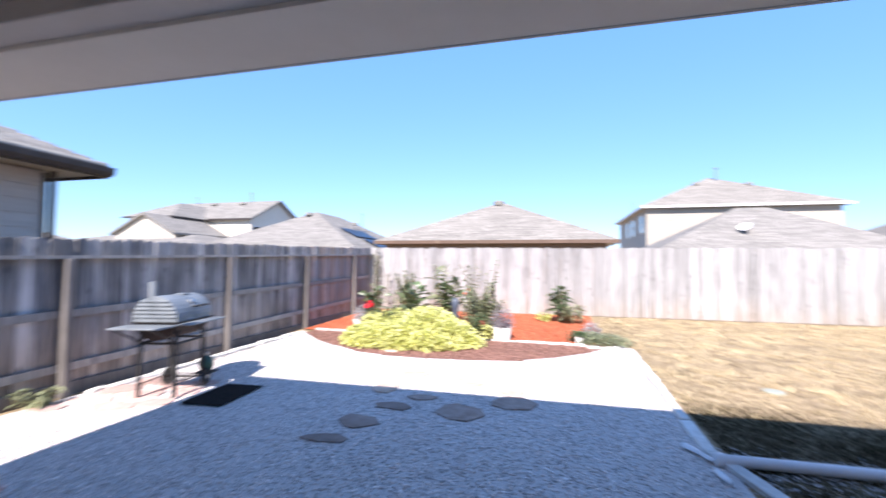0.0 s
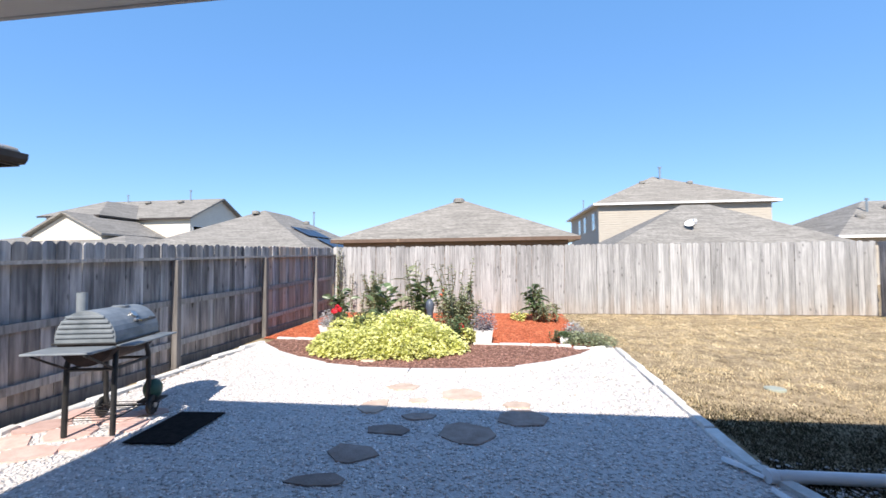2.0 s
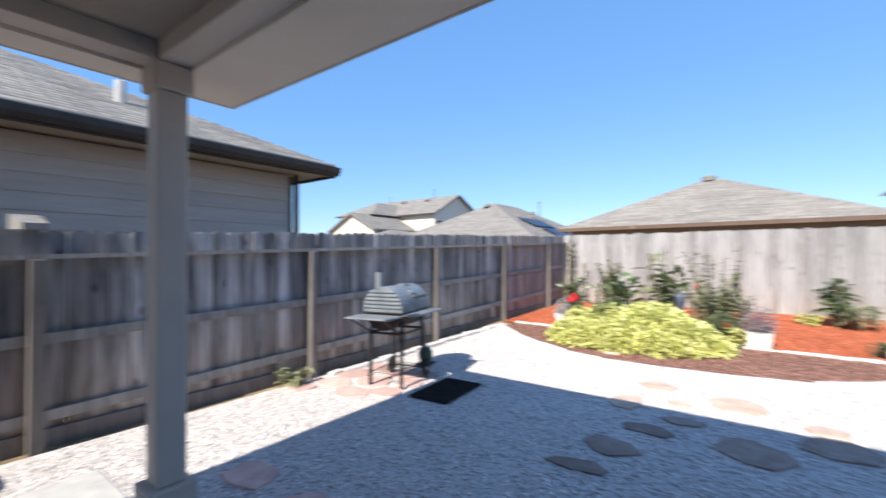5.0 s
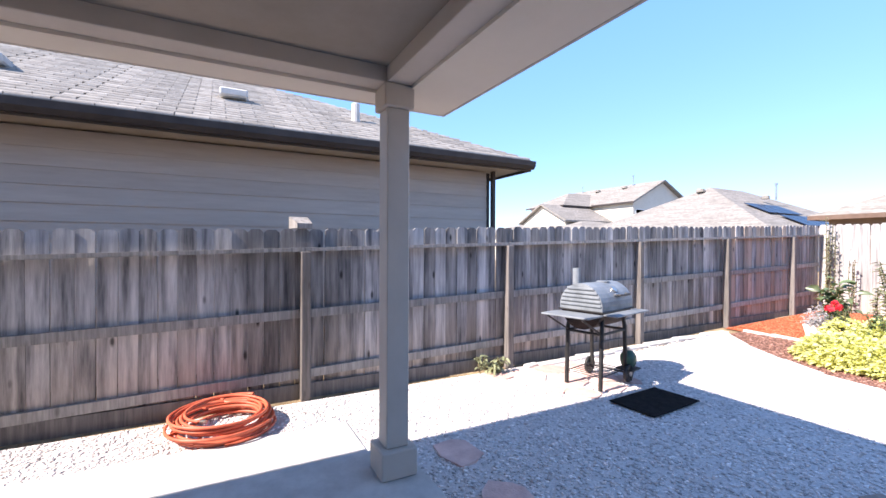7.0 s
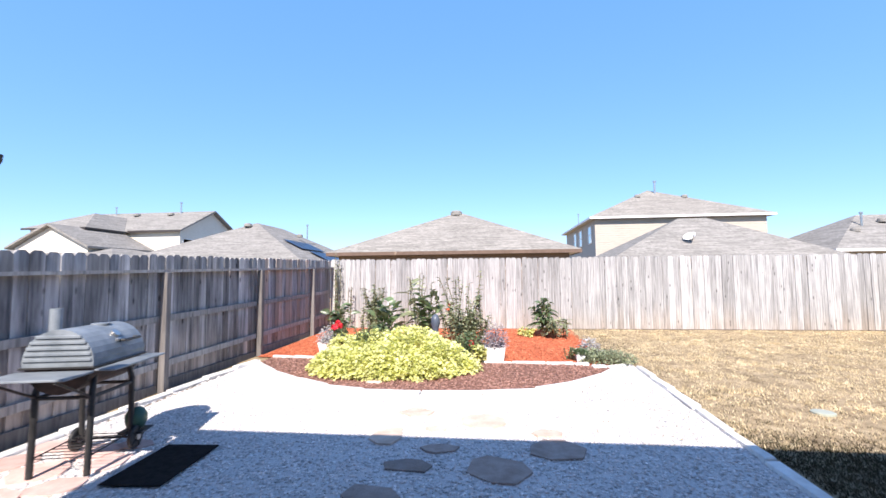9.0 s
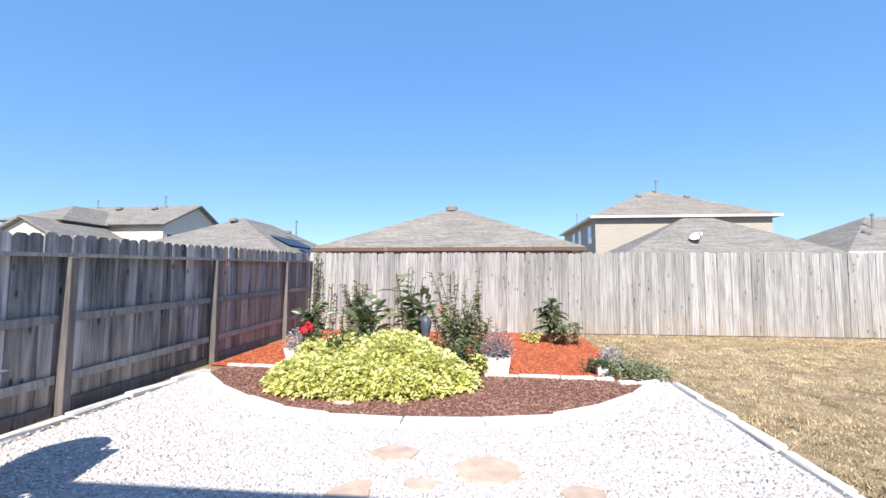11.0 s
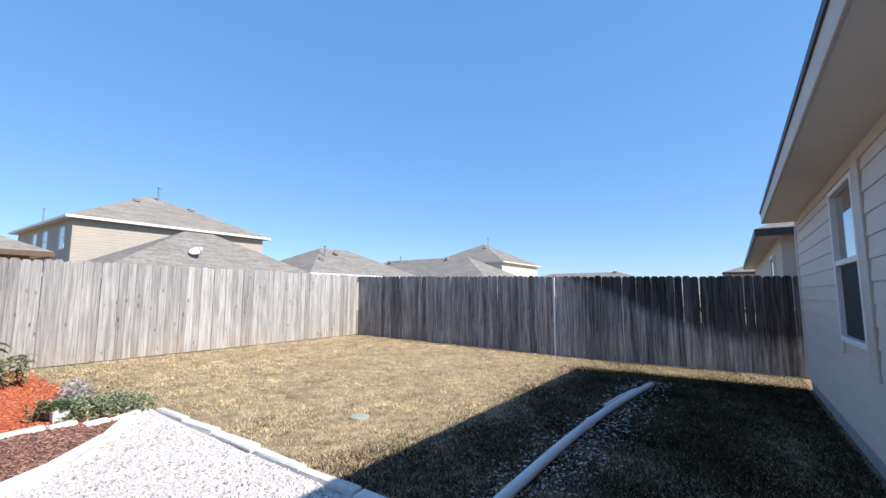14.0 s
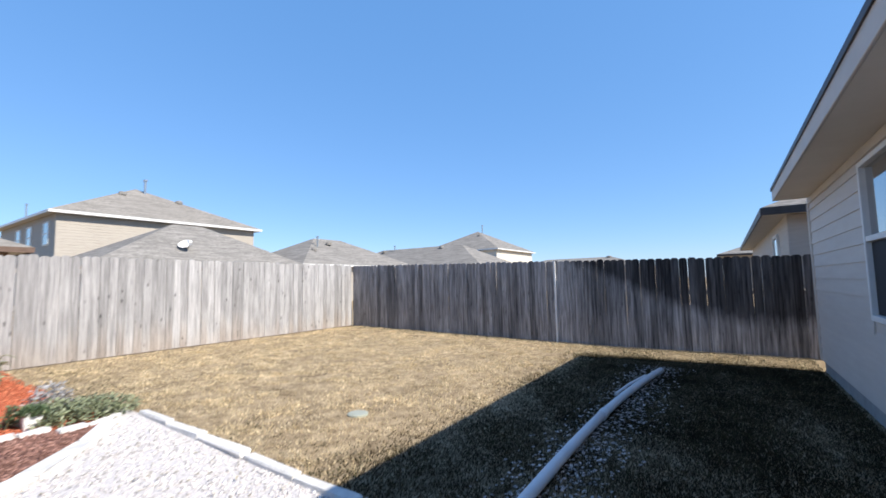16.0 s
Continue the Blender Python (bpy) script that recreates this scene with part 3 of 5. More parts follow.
fence_left = thing("fence_left", (-4.86, 3, gz(3)), "weathered brown board fence with posts and rails showing", "fence", kind="structure")
LTOP = lambda y: 1.865 - 0.029 * (10.7 - y)
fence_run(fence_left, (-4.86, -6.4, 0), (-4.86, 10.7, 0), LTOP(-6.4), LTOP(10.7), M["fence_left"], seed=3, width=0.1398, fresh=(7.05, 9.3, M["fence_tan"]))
POSTS = [-5.21, -2.77, -0.33, 2.15, 4.63, 6.99, 9.36, 10.68]
for y, y_next in zip(POSTS, POSTS[1:]):
    h = LTOP(y) - 0.235
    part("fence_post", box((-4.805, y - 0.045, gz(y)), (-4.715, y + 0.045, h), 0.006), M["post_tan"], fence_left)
    for low, hh in ((0.0, 0.038), (0.62, 0.085), (1.22, 0.085)):
        b = bmesh.new()
        y1 = y_next
        za, zb = LTOP(y) - 0.235, LTOP(y1) - 0.235
        if low:
            p, q = (-4.83, y + 0.045, za - low), (-4.83, y1 - 0.045, zb - low)
        else:
            p, q = (-4.80, y + 0.002, za + 0.02), (-4.80, y1 - 0.002, zb + 0.02)
        w = 0.019 if low else 0.05
        vs = [b.verts.new((pp[0] + sx * w, pp[1], pp[2] + sz * hh / 2)) for pp in (p, q) for sx, sz in ((-1, -1), (1, -1), (1, 1), (-1, 1))]
        for a in range(4):
            b.faces.new((vs[a], vs[(a + 1) % 4], vs[4 + (a + 1) % 4], vs[4 + a]))
        b.faces.new(vs[:4])
        b.faces.new(vs[4:])
        part("fence_rail", b, M["post"], fence_left)
    b = box((-4.843, y + 0.05, gz(y) - 0.01), (-4.815, y_next - 0.05, gz(y) + 0.15), 0.004)
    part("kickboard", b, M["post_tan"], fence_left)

fence_back = thing("fence_back", (2, 10.72, 0), "silver-grey weathered dog-eared board fence in sun", "fence", kind="structure")
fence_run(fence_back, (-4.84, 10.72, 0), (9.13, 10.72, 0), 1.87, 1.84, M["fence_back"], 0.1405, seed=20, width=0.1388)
for lz in (0.35, 0.95, 1.55):
    part("fence_rail", box((-4.8, 10.735, lz), (9.11, 10.775, lz + 0.085)), M["post"], fence_back)

fence_right = thing("fence_right", (9.15, 5, gz(5)), "dark weathered board fence mostly in shade", "fence", kind="structure")
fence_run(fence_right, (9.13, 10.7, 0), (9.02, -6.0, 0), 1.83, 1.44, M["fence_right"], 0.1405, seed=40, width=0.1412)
part("batten", box((9.04, 4.29, gz(4.3)), (9.07, 4.325, 1.665), 0.003), M["white_paint"], fence_right, "pale bare batten")
for lz in (0.2, 1.1):
    b = rod((9.18, 10.6, lz), (9.07, -5.9, lz - 0.2), 0.04, n=4)
    part("fence_rail", b, M["post"], fence_right)

# ---- our own house ----
WY, SOF, EX0, EX1, EY = 0.02, 2.365, -3.33, 7.84, 0.45
CORNER, HX1 = 1.53, 7.94


def siding(wall, a, b, z0, z1, inward, material, step=0.165, skip=None):
    """Lapped boards from plan point a to b, on the side away from inward."""
    a, b, inward = Vector((*a, 0)), Vector((*b, 0)), Vector((*inward, 0))
    d = (b - a).normalized()
    n = -inward.normalized()
    k, z = 0, z0
    while z < z1 - 0.02:
        top = min(z + step + 0.02, z1)
        runs = [(a, b)]
        if skip and skip[2] < z + step and skip[3] > z:
            runs = [(a, a + d * skip[0]), (a + d * skip[1], b)]
        for p, q in runs:
            bm = bmesh.new()
            low, high = 0.019, 0.006
            pts = [(p + n * 0.001, z), (p + n * low, z), (p + n * high, top), (p + n * 0.001, top)]
            pts2 = [(q + n * 0.001, z), (q + n * low, z), (q + n * high, top), (q + n * 0.001, top)]
            v = [bm.verts.new((c.x, c.y, zz)) for c, zz in pts + pts2]
            for i in range(4):
                bm.faces.new((v[i], v[(i + 1) % 4], v[4 + (i + 1) % 4], v[4 + i]))
            bm.faces.new(v[:4])
            bm.faces.new(v[4:])
            part("siding_board", bm, material, wall)
        z += step
        k += 1


wall_yard = thing("wall_yard", (4.7, WY - 0.1, -0.1), "taupe lap-sided house wall facing the yard", "wall", kind="structure")
WX0, WX1, WZ0, WZ1 = 4.04, 5.03, 0.82, 2.24
for lo, hi in (((CORNER, WY - 0.15, 0.0), (WX0, WY, 2.6)), ((WX1, WY - 0.15, 0.0), (HX1, WY, 2.6)), ((WX0, WY - 0.15, 0.0), (WX1, WY, WZ0)), ((WX0, WY - 0.15, WZ1), (WX1, WY, 2.6))):
    part("wall_panel", box(lo, hi), M["siding"], wall_yard)
siding(wall_yard, (CORNER + 0.1, WY), (HX1 - 0.1, WY), 0.03, SOF - 0.09, (0, -1), M["siding"], skip=(WX0 - 0.24 - CORNER - 0.1, WX1 + 0.04 - CORNER - 0.1, 0.75, 2.3))
part("frieze_board", box((CORNER, WY + 0.001, SOF - 0.09), (HX1, WY + 0.022, SOF), 0.003), M["trim"], wall_yard)
part("corner_trim", box((HX1 - 0.1, WY + 0.001, 0.02), (HX1 + 0.02, WY + 0.026, SOF - 0.09), 0.003), M["trim"], wall_yard)
part("corner_trim", box((CORNER - 0.026, WY + 0.001, 0.02), (CORNER + 0.1, WY + 0.026, SOF - 0.09), 0.003), M["trim"], wall_yard)
part("corner_trim", box((CORNER - 0.026, WY - 0.1, 0.02), (CORNER - 0.001, WY, SOF - 0.09), 0.003), M["trim"], wall_yard)
part("foundation", box((CORNER + 0.02, WY - 0.14, -0.4), (HX1 - 0.02, WY - 0.02, 0.0)), M["foundation"], wall_yard, "grey concrete foundation strip")
wall_side = thing("wall_patio_side", (CORNER, -1.6, -0.1), "taupe lap-sided side wall of the covered patio", "wall", kind="structure")
part("wall_panel", box((CORNER, -3.2, -0.1), (CORNER + 0.15, WY - 0.151, 2.6)), M["siding"], wall_side)
siding(wall_side, (CORNER, -3.2), (CORNER, WY - 0.1), 0.0, SOF, (1, 0), M["siding"], 0.17)
wall_back = thing("wall_patio_back", (-1, -3.2, -0.1), "taupe lap-sided back wall of the covered patio", "wall", kind="structure")
part("wall_panel", box((-3.1, -3.35, -0.1), (CORNER + 0.15, -3.2, 2.6)), M["siding"], wall_back)
siding(wall_back, (-3.1, -3.2), (CORNER, -3.2), 0.0, SOF, (0, -1), M["siding"], 0.17)
wall_end = thing("wall_end_left", (-3.1, -8, -0.1), "taupe lap-sided end wall of the house", "wall", kind="structure")
part("wall_panel", box((-3.1, -12.5, -0.15), (-2.95, -3.351, 2.6)), M["siding"], wall_end)
wall_far = thing("wall_end_right", (HX1, -6, -0.1), "taupe lap-sided gable end wall", "wall", kind="structure")
part("wall_panel", box((HX1 - 0.15, -12.5, -0.2), (HX1, WY - 0.151, 2.6)), M["siding"], wall_far)
wall_front = thing("wall_street", (2, -12.5, -0.1), "taupe street-side house wall", "wall", kind="structure")
part("wall_panel", box((-2.949, -12.65, -0.2), (HX1 - 0.151, -12.5, 2.6)), M["siding"], wall_front)

window = thing("window_1", ((WX0 + WX1) / 2, WY, WZ0), "white single-hung window reflecting the sky", "window", kind="structure")
for lo, hi in (((WX0, WY - 0.06, WZ0), (WX0 + 0.045, WY + 0.035, WZ1)), ((WX1 - 0.045, WY - 0.06, WZ0), (WX1, WY + 0.035, WZ1)),
               ((WX0 + 0.045, WY - 0.06, WZ0), (WX1 - 0.045, WY + 0.04, WZ0 + 0.05)), ((WX0 + 0.045, WY - 0.06, WZ1 - 0.045), (WX1 - 0.045, WY + 0.035, WZ1)),
               ((WX0 + 0.045, WY - 0.05, 1.52), (WX1 - 0.045, WY + 0.028, 1.57))):
    part("window_frame", box(lo, hi, 0.004), M["white_paint"], window)
part("pane", box((WX0 + 0.045, WY - 0.02, 1.57), (WX1 - 0.045, WY - 0.014, WZ1 - 0.045)), M["glass"], window)
part("pane", box((WX0 + 0.045, WY - 0.04, WZ0 + 0.05), (WX1 - 0.045, WY - 0.034, 1.52)), M["glass"], window)
part("insect_screen", box((WX0 + 0.05, WY - 0.012, WZ0 + 0.055), (WX1 - 0.05, WY - 0.008, 1.515)), M["screen"], window, "dark mesh insect screen")
part("casing", box((WX0 - 0.22, WY + 0.002, 0.62), (WX0 - 0.002, WY + 0.03, SOF - 0.092), 0.004), M["trim"], window, "taupe casing board")
part("blind", box((WX0 + 0.02, WY - 0.13, WZ0), (WX1 - 0.02, WY - 0.12, WZ1)), M["screen"], window)


def hip_roof(x0, x1, y0, y1, z, ridge_z, run, thick=0.13, along="x"):
    """A hip roof: eaves rectangle at z, ridge at ridge_z, hips of that run."""
    b = bmesh.new()
    if along == "x":
        r = [(x0 + run, (y0 + y1) / 2), (x1 - run, (y0 + y1) / 2)]
    else:
        r = [((x0 + x1) / 2, y0 + run), ((x0 + x1) / 2, y1 - run)]
    lo = [b.verts.new((x, y, z)) for x, y in ((x0, y0), (x1, y0), (x1, y1), (x0, y1))]
    hi = [b.verts.new((x, y, z + thick)) for x, y in ((x0, y0), (x1, y0), (x1, y1), (x0, y1))]
    t = [b.verts.new((*p, ridge_z)) for p in r]
    b.faces.new(lo)
    for i in range(4):
        b.faces.new((lo[i], lo[(i + 1) % 4], hi[(i + 1) % 4], hi[i]))
    if along == "x":
        fs = [(hi[0], hi[1], t[1], t[0]), (hi[1], hi[2], t[1]), (hi[2], hi[3], t[0], t[1]), (hi[3], hi[0], t[0])]
    else:
        fs = [(hi[0], hi[1], t[0]), (hi[1], hi[2], t[1], t[0]), (hi[2], hi[3], t[1]), (hi[3], hi[0], t[0], t[1])]
    for f in fs:
        b.faces.new(f)
    return b


roof = thing("roof", (2, -6, SOF), "grey shingled roof of the house with boxed eaves", "roof", kind="structure")
part("shingle_roof", hip_roof(EX0 + 0.02, EX1 - 0.02, -13.1, EY - 0.02, SOF + 0.17, 5.6, 5.2, 0.02), M["shingle"], roof)
part("fascia", box((EX0, EY - 0.022, SOF), (EX1, EY, SOF + 0.165), 0.004), M["trim"], roof, "taupe fascia board")
part("fascia", box((EX0, -13.1, SOF), (EX0 + 0.022, EY - 0.023, SOF + 0.165), 0.004), M["trim"], roof)
part("fascia", box((EX1 - 0.022, -13.1, SOF), (EX1, EY - 0.023, SOF + 0.165), 0.004), M["trim"], roof)
part("drip_edge", box((EX0 - 0.012, EY + 0.001, SOF + 0.15), (EX1 + 0.012, EY + 0.014, SOF + 0.2)), M["fascia_dark"], roof, "dark metal drip edge")
part("drip_edge", box((EX0 - 0.014, -13.1, SOF + 0.15), (EX0 - 0.001, EY, SOF + 0.2)), M["fascia_dark"], roof)
BX, BY, BZ = -3.02, -0.08, 2.39
tagged(new("soffit", to_mesh("soffit", box((EX0 + 0.023, BY + 0.077, SOF + 0.004), (EX1 - 0.023, EY - 0.0225, SOF + 0.05)), M["ceiling"])), "painted soffit under the eaves", "soffit", kind="structure")
tagged(new("soffit", to_mesh("soffit", box((EX0 + 0.0225, -13.0, SOF + 0.004), (BX - 0.077, BY + 0.0765, SOF + 0.05)), M["ceiling"])), "painted soffit under the side eaves", "soffit", kind="structure")
tagged(new("ceiling", to_mesh("ceiling", box((BX + 0.081, -3.2, 2.486), (CORNER, BY - 0.081, 2.5)), M["patio_ceiling"])), "patio ceiling coloured dark for the shade inside", "ceiling", kind="structure")
tagged(new("ceiling_inside", to_mesh("ceiling_inside", box((-3.0, -12.4, 2.61), (HX1 - 0.1, -3.3, 2.64)), M["ceiling"])), "plain ceiling inside the house", "ceiling", kind="structure")
beam = thing("patio_beam", (BX, BY, BZ), "taupe painted box beam around the patio", "beam", kind="structure")
part("beam_front", box((BX - 0.08, BY - 0.08, BZ), (CORNER - 0.03, BY + 0.08, 2.64), 0.004), M["trim"], beam)
part("beam_side", box((BX - 0.08, -3.2, BZ), (BX + 0.08, BY - 0.081, 2.64), 0.004), M["trim"], beam)
column = thing("patio_column", (BX, BY, -0.1), "taupe painted square patio column with base and cap", "column")
part("shaft", box((BX - 0.075, BY - 0.075, 0.08), (BX + 0.075, BY + 0.075, 2.24), 0.006), M["trim"], column)
part("base", box((BX - 0.12, BY - 0.12, -0.098), (BX + 0.12, BY + 0.12, 0.08), 0.008), M["trim"], column)
part("cap", box((BX - 0.1, BY - 0.1, 2.24), (BX + 0.1, BY + 0.1, 2.389), 0.008), M["trim"], column)
slab = tagged(new("patio_slab", to_mesh("patio_slab", box((-3.36, -3.2, -0.35), (CORNER, 0.1, -0.1), 0.012), M["concrete"])), "grey concrete patio slab", "patio", kind="structure")
tagged(new("concrete_path", to_mesh("concrete_path", box((-4.02, -7.0, -0.35), (-3.37, -0.12, -0.13), 0.012), M["concrete"])), "pale concrete side path in the sun", "path", kind="structure")
tagged(new("floor_inside", to_mesh("floor_inside", box((-2.9, -12.4, -0.3), (HX1 - 0.2, -3.36, -0.08)), M["concrete"])), "plain floor inside the house", "floor", kind="structure")

# ---- neighbouring houses ----
def house(name, x0, x1, y0, y1, eave, ridge, run, wall_mat, roof_mat, fascia_mat, label, along="x", over=0.45, ground=-0.1):
    h = thing(name, ((x0 + x1) / 2, (y0 + y1) / 2, ground), label, "house", "houses around the yard")
    part("wall", box((x0 + over, y0 + over, ground), (x1 - over, y1 - over, eave + 0.02)), wall_mat, h)
    r = part("roof", hip_roof(x0 + 0.02, x1 - 0.02, y0 + 0.02, y1 - 0.02, eave + 0.13, ridge, run, 0.03, along), roof_mat, h)
    for lo, hi in (((x0, y0, eave), (x1, y0 + 0.03, eave + 0.15)), ((x0, y1 - 0.03, eave), (x1, y1, eave + 0.15)),
                   ((x0, y0 + 0.031, eave), (x0 + 0.03, y1 - 0.031, eave + 0.15)), ((x1 - 0.03, y0 + 0.031, eave), (x1, y1 - 0.031, eave + 0.15))):
        part("fascia", box(lo, hi), fascia_mat, h)
    part("soffit", box((x0 + 0.031, y0 + 0.031, eave + 0.03), (x1 - 0.031, y1 - 0.031, eave + 0.05)), M["trim"], h)
    return h, r


def roof_vent(h, r, x, y, z, s=0.3):
    part("roof_vent", lathe([(s, -0.1), (s, 0.06), (s * 0.8, 0.14), (0.02, 0.18)], (x, y, z), 12), M["shingle"], r, "low round roof vent")


def flue(h, r, x, y, z, tall=0.55, rad=0.05):
    part("flue_pipe", lathe([(rad, -0.2), (rad, tall - 0.12), (rad * 1.7, tall - 0.11), (rad * 1.7, tall), (0.01, tall + 0.02)], (x, y, z), 10), M["chrome"], r, "grey metal flue pipe")


def house_window(h, lo, hi, axis):
    """A framed window on a wall, proud of it; axis: the way that the wall faces."""
    w = part("window", box(lo, hi), M["glass"], h)
    c = [(lo[i] + hi[i]) / 2 for i in range(3)]
    t = 0.07
    u = 1 - axis
    for k in (0, 1):
        a, b2 = list(lo), list(hi)
        a[u], b2[u] = (lo[u] - t, lo[u]) if k == 0 else (hi[u], hi[u] + t)
        a[axis], b2[axis] = lo[axis] - 0.02, hi[axis] + 0.02
        part("window_frame", box(a, b2), M["white_paint"], w)
        a, b2 = list(lo), list(hi)
        a[2], b2[2] = (lo[2] - t, lo[2]) if k == 0 else (hi[2], hi[2] + t)
        a[axis], b2[axis] = lo[axis] - 0.02, hi[axis] + 0.02
        part("window_frame", box(a, b2), M["white_paint"], w)
    a, b2 = list(lo), list(hi)
    a[2], b2[2], a[axis], b2[axis] = c[2] - 0.03, c[2] + 0.03, lo[axis] - 0.015, hi[axis] + 0.015
    part("window_frame", box(a, b2), M["white_paint"], w)


# straight behind the back fence
hA, rA = house("house", -7.72, 3.34, 17.5, 28.5, 2.36, 5.0, 5.45, M["lap_brown"], M["shingle_warm"], M["fascia_brown"], "single-storey brown house with a tan shingled hip roof")
roof_vent(hA, rA, -2.3, 22.7, 4.9, 0.32)
part("gutter_clip", box((-4.6, 17.44, 2.36), (-4.5, 17.5, 2.5)), M["lap_brown"], hA)
# two storeys, to the right
hB, rB = house("house", 7.0, 20.0, 32.0, 45.0, 5.68, 8.95, 6.45, M["lap_tan"], M["shingle_warm"], M["white_paint"], "two-storey tan lap-sided house with a shingled hip roof")
for y in (33.6, 37.0, 39.4):
    house_window(hB, (7.41, y, 4.0), (7.44, y + 0.95, 5.25), 0)
flue(hB, rB, 13.8, 37.6, 8.6, 1.0, 0.09)
flue(hB, rB, 8.6, 44.0, 6.4, 1.4, 0.05)
roof_vent(hB, rB, 12.0, 36.6, 8.1, 0.25)
roof_vent(hB, rB, 15.6, 36.2, 7.9, 0.25)
# low house before it, with the dish
hC, rC = house("house", 6.0, 18.3, 23.2, 31.6, 2.12, 4.95, 5.3, M["lap_tan"], M["shingle"], M["lap_brown"], "single-storey house with a grey-brown hip roof and a satellite dish")
roof_vent(hC, rC, 12.3, 27.3, 4.65, 0.33)
dish = thing("satellite_dish", (10.95, 25.0, 3.15), "pale grey satellite dish on a roof mast", "satellite dish")
b = bmesh.new()
rings = []
face = Vector((-0.55, -0.45, 0.7)).normalized()
turn = face.to_track_quat("Z", "Y").to_matrix()
for k in range(6):
    rr = 0.34 * k / 5
    rings.append([b.verts.new(Vector((10.85, 24.75, 3.45)) + turn @ Vector((rr * math.cos(a), rr * 0.9 * math.sin(a), 0.22 * (k / 5) ** 2))) for a in [2 * math.pi * i / 18 for i in range(18)]] if k else [b.verts.new((10.85, 24.75, 3.45))])
for i in range(18):
    b.faces.new((rings[0][0], rings[1][i], rings[1][(i + 1) % 18]))
for s, t in zip(rings[1:], rings[2:]):
    for i in range(18):
        b.faces.new((s[i], t[i], t[(i + 1) % 18], s[(i + 1) % 18]))
part("reflector", b, M["white_paint"], dish, smooth=True)
part("mast", tube([(10.95, 25.0, 3.0), (10.95, 25.0, 3.3), (10.87, 24.8, 3.44)], 0.03), M["black_metal"], dish)
part("feed_arm", tube([(10.87, 24.72, 3.3), (10.78, 24.3, 3.42), (10.75, 24.2, 3.62)], 0.02), M["chrome"], dish)
part("feed_horn", box((10.68, 24.12, 3.58), (10.82, 24.26, 3.74), 0.02), M["pvc"], dish)
part("foot", box((10.8, 24.85, 3.0), (11.1, 25.15, 3.07), 0.01), M["black_metal"], dish)
# right of that
hD, rD = house("house", 18.5, 31.5, 25.0, 35.0, 2.62, 5.25, 5.0, M["lap_tan"], M["shingle"], M["white_paint"], "single-storey house with a long grey-brown hip roof")
roof_vent(hD, rD, 23.9, 28.6, 4.7, 0.25)
roof_vent(hD, rD, 21.4, 27.4, 4.0, 0.25)
flue(hD, rD, 22.4, 28.2, 4.4, 0.8, 0.06)
# beyond the right fence
hE, rE = house("house", 48.9, 61.8, 25.2, 38.0, 5.4, 8.75, 6.3, M["lap_cream"], M["shingle"], M["white_paint"], "two-storey cream lap-sided house with a grey-brown hip roof")
flue(hE, rE, 55.6, 31.0, 8.5, 1.2, 0.09)
roof_vent(hE, rE, 53.6, 30.4, 7.9, 0.3)
hE2, rE2 = house("house", 34.5, 45.5, 19.8, 42.4, 2.5, 5.45, 5.5, M["lap_tan"], M["shingle"], M["fascia_dark"], "low house with a grey-brown hip roof", "y")
roof_vent(hE2, rE2, 39.4, 27.6, 5.25, 0.25)
roof_vent(hE2, rE2, 39.2, 36.0, 5.2, 0.25)
flue(hE2, rE2, 39.6, 34.6, 5.2, 0.7, 0.07)
hF, rF = house("house", 66, 78, 10.2, 33, 2.9, 4.85, 6.0, M["lap_tan"], M["shingle"], M["white_paint"], "far single-storey house with a brown hip roof", "y")
roof_vent(hF, rF, 71.8, 16.6, 4.85, 0.4)
hS, rS = house("house", 40, 52, -9.0, 1.6, 2.85, 4.9, 5.2, M["lap_tan"], M["shingle"], M["fascia_dark"], "low house with a grey-brown hip roof behind the neighbour")
# the neighbour to the right
hR, rR = house("house", 10.35, 24.5, -11.0, 0.45, 2.45, 5.2, 5.6, M["lap_grey"], M["shingle"], M["fascia_dark"], "grey lap-sided neighbour house with dark fascia", ground=-0.3)
house_window(hR, (12.6, 0.0, 1.0), (13.5, 0.03, 2.15), 1)
flue(hR, rR, 14.5, -3.0, 3.9, 0.5, 0.06)
# back left: hip roof with solar panels
hL2, rL2 = house("house", -25.9, -11.9, 24.5, 42.0, 2.2, 5.85, 6.6, M["lap_cream"], M["shingle"], M["white_paint"], "single-storey house with a shingled hip roof and solar panels", "y")
roof_vent(hL2, rL2, -19.1, 30.2, 5.55, 0.3)
flue(hL2, rL2, -16.0, 34.0, 5.0, 1.0, 0.06)
roof_vent(hL2, rL2, -16.3, 33.2, 4.95, 0.25)
slope = math.atan2(3.45, 6.98)
for row in range(2):
    for k in range(4):
        d = 4.1 + 1.75 * row
        px, pz = -18.9 + d, 5.85 - d * math.tan(slope) + 0.1
        m = Matrix.Translation((px, 29.4 + 1.08 * k + 0.5 * row, pz)) @ Matrix.Rotation(slope, 4, "Y")
        panel = part("solar_panel", to_mesh("solar_panel", box((-0.8, -0.5, -0.02), (0.8, 0.5, 0.02)), M["solar"]), None, hL2, "dark blue solar panel", at=m)
# far left: two storeys with gables
hL1 = thing("house", (-33, 40, -0.1), "two-storey grey house with gabled shingle roofs", "house", "houses around the yard")


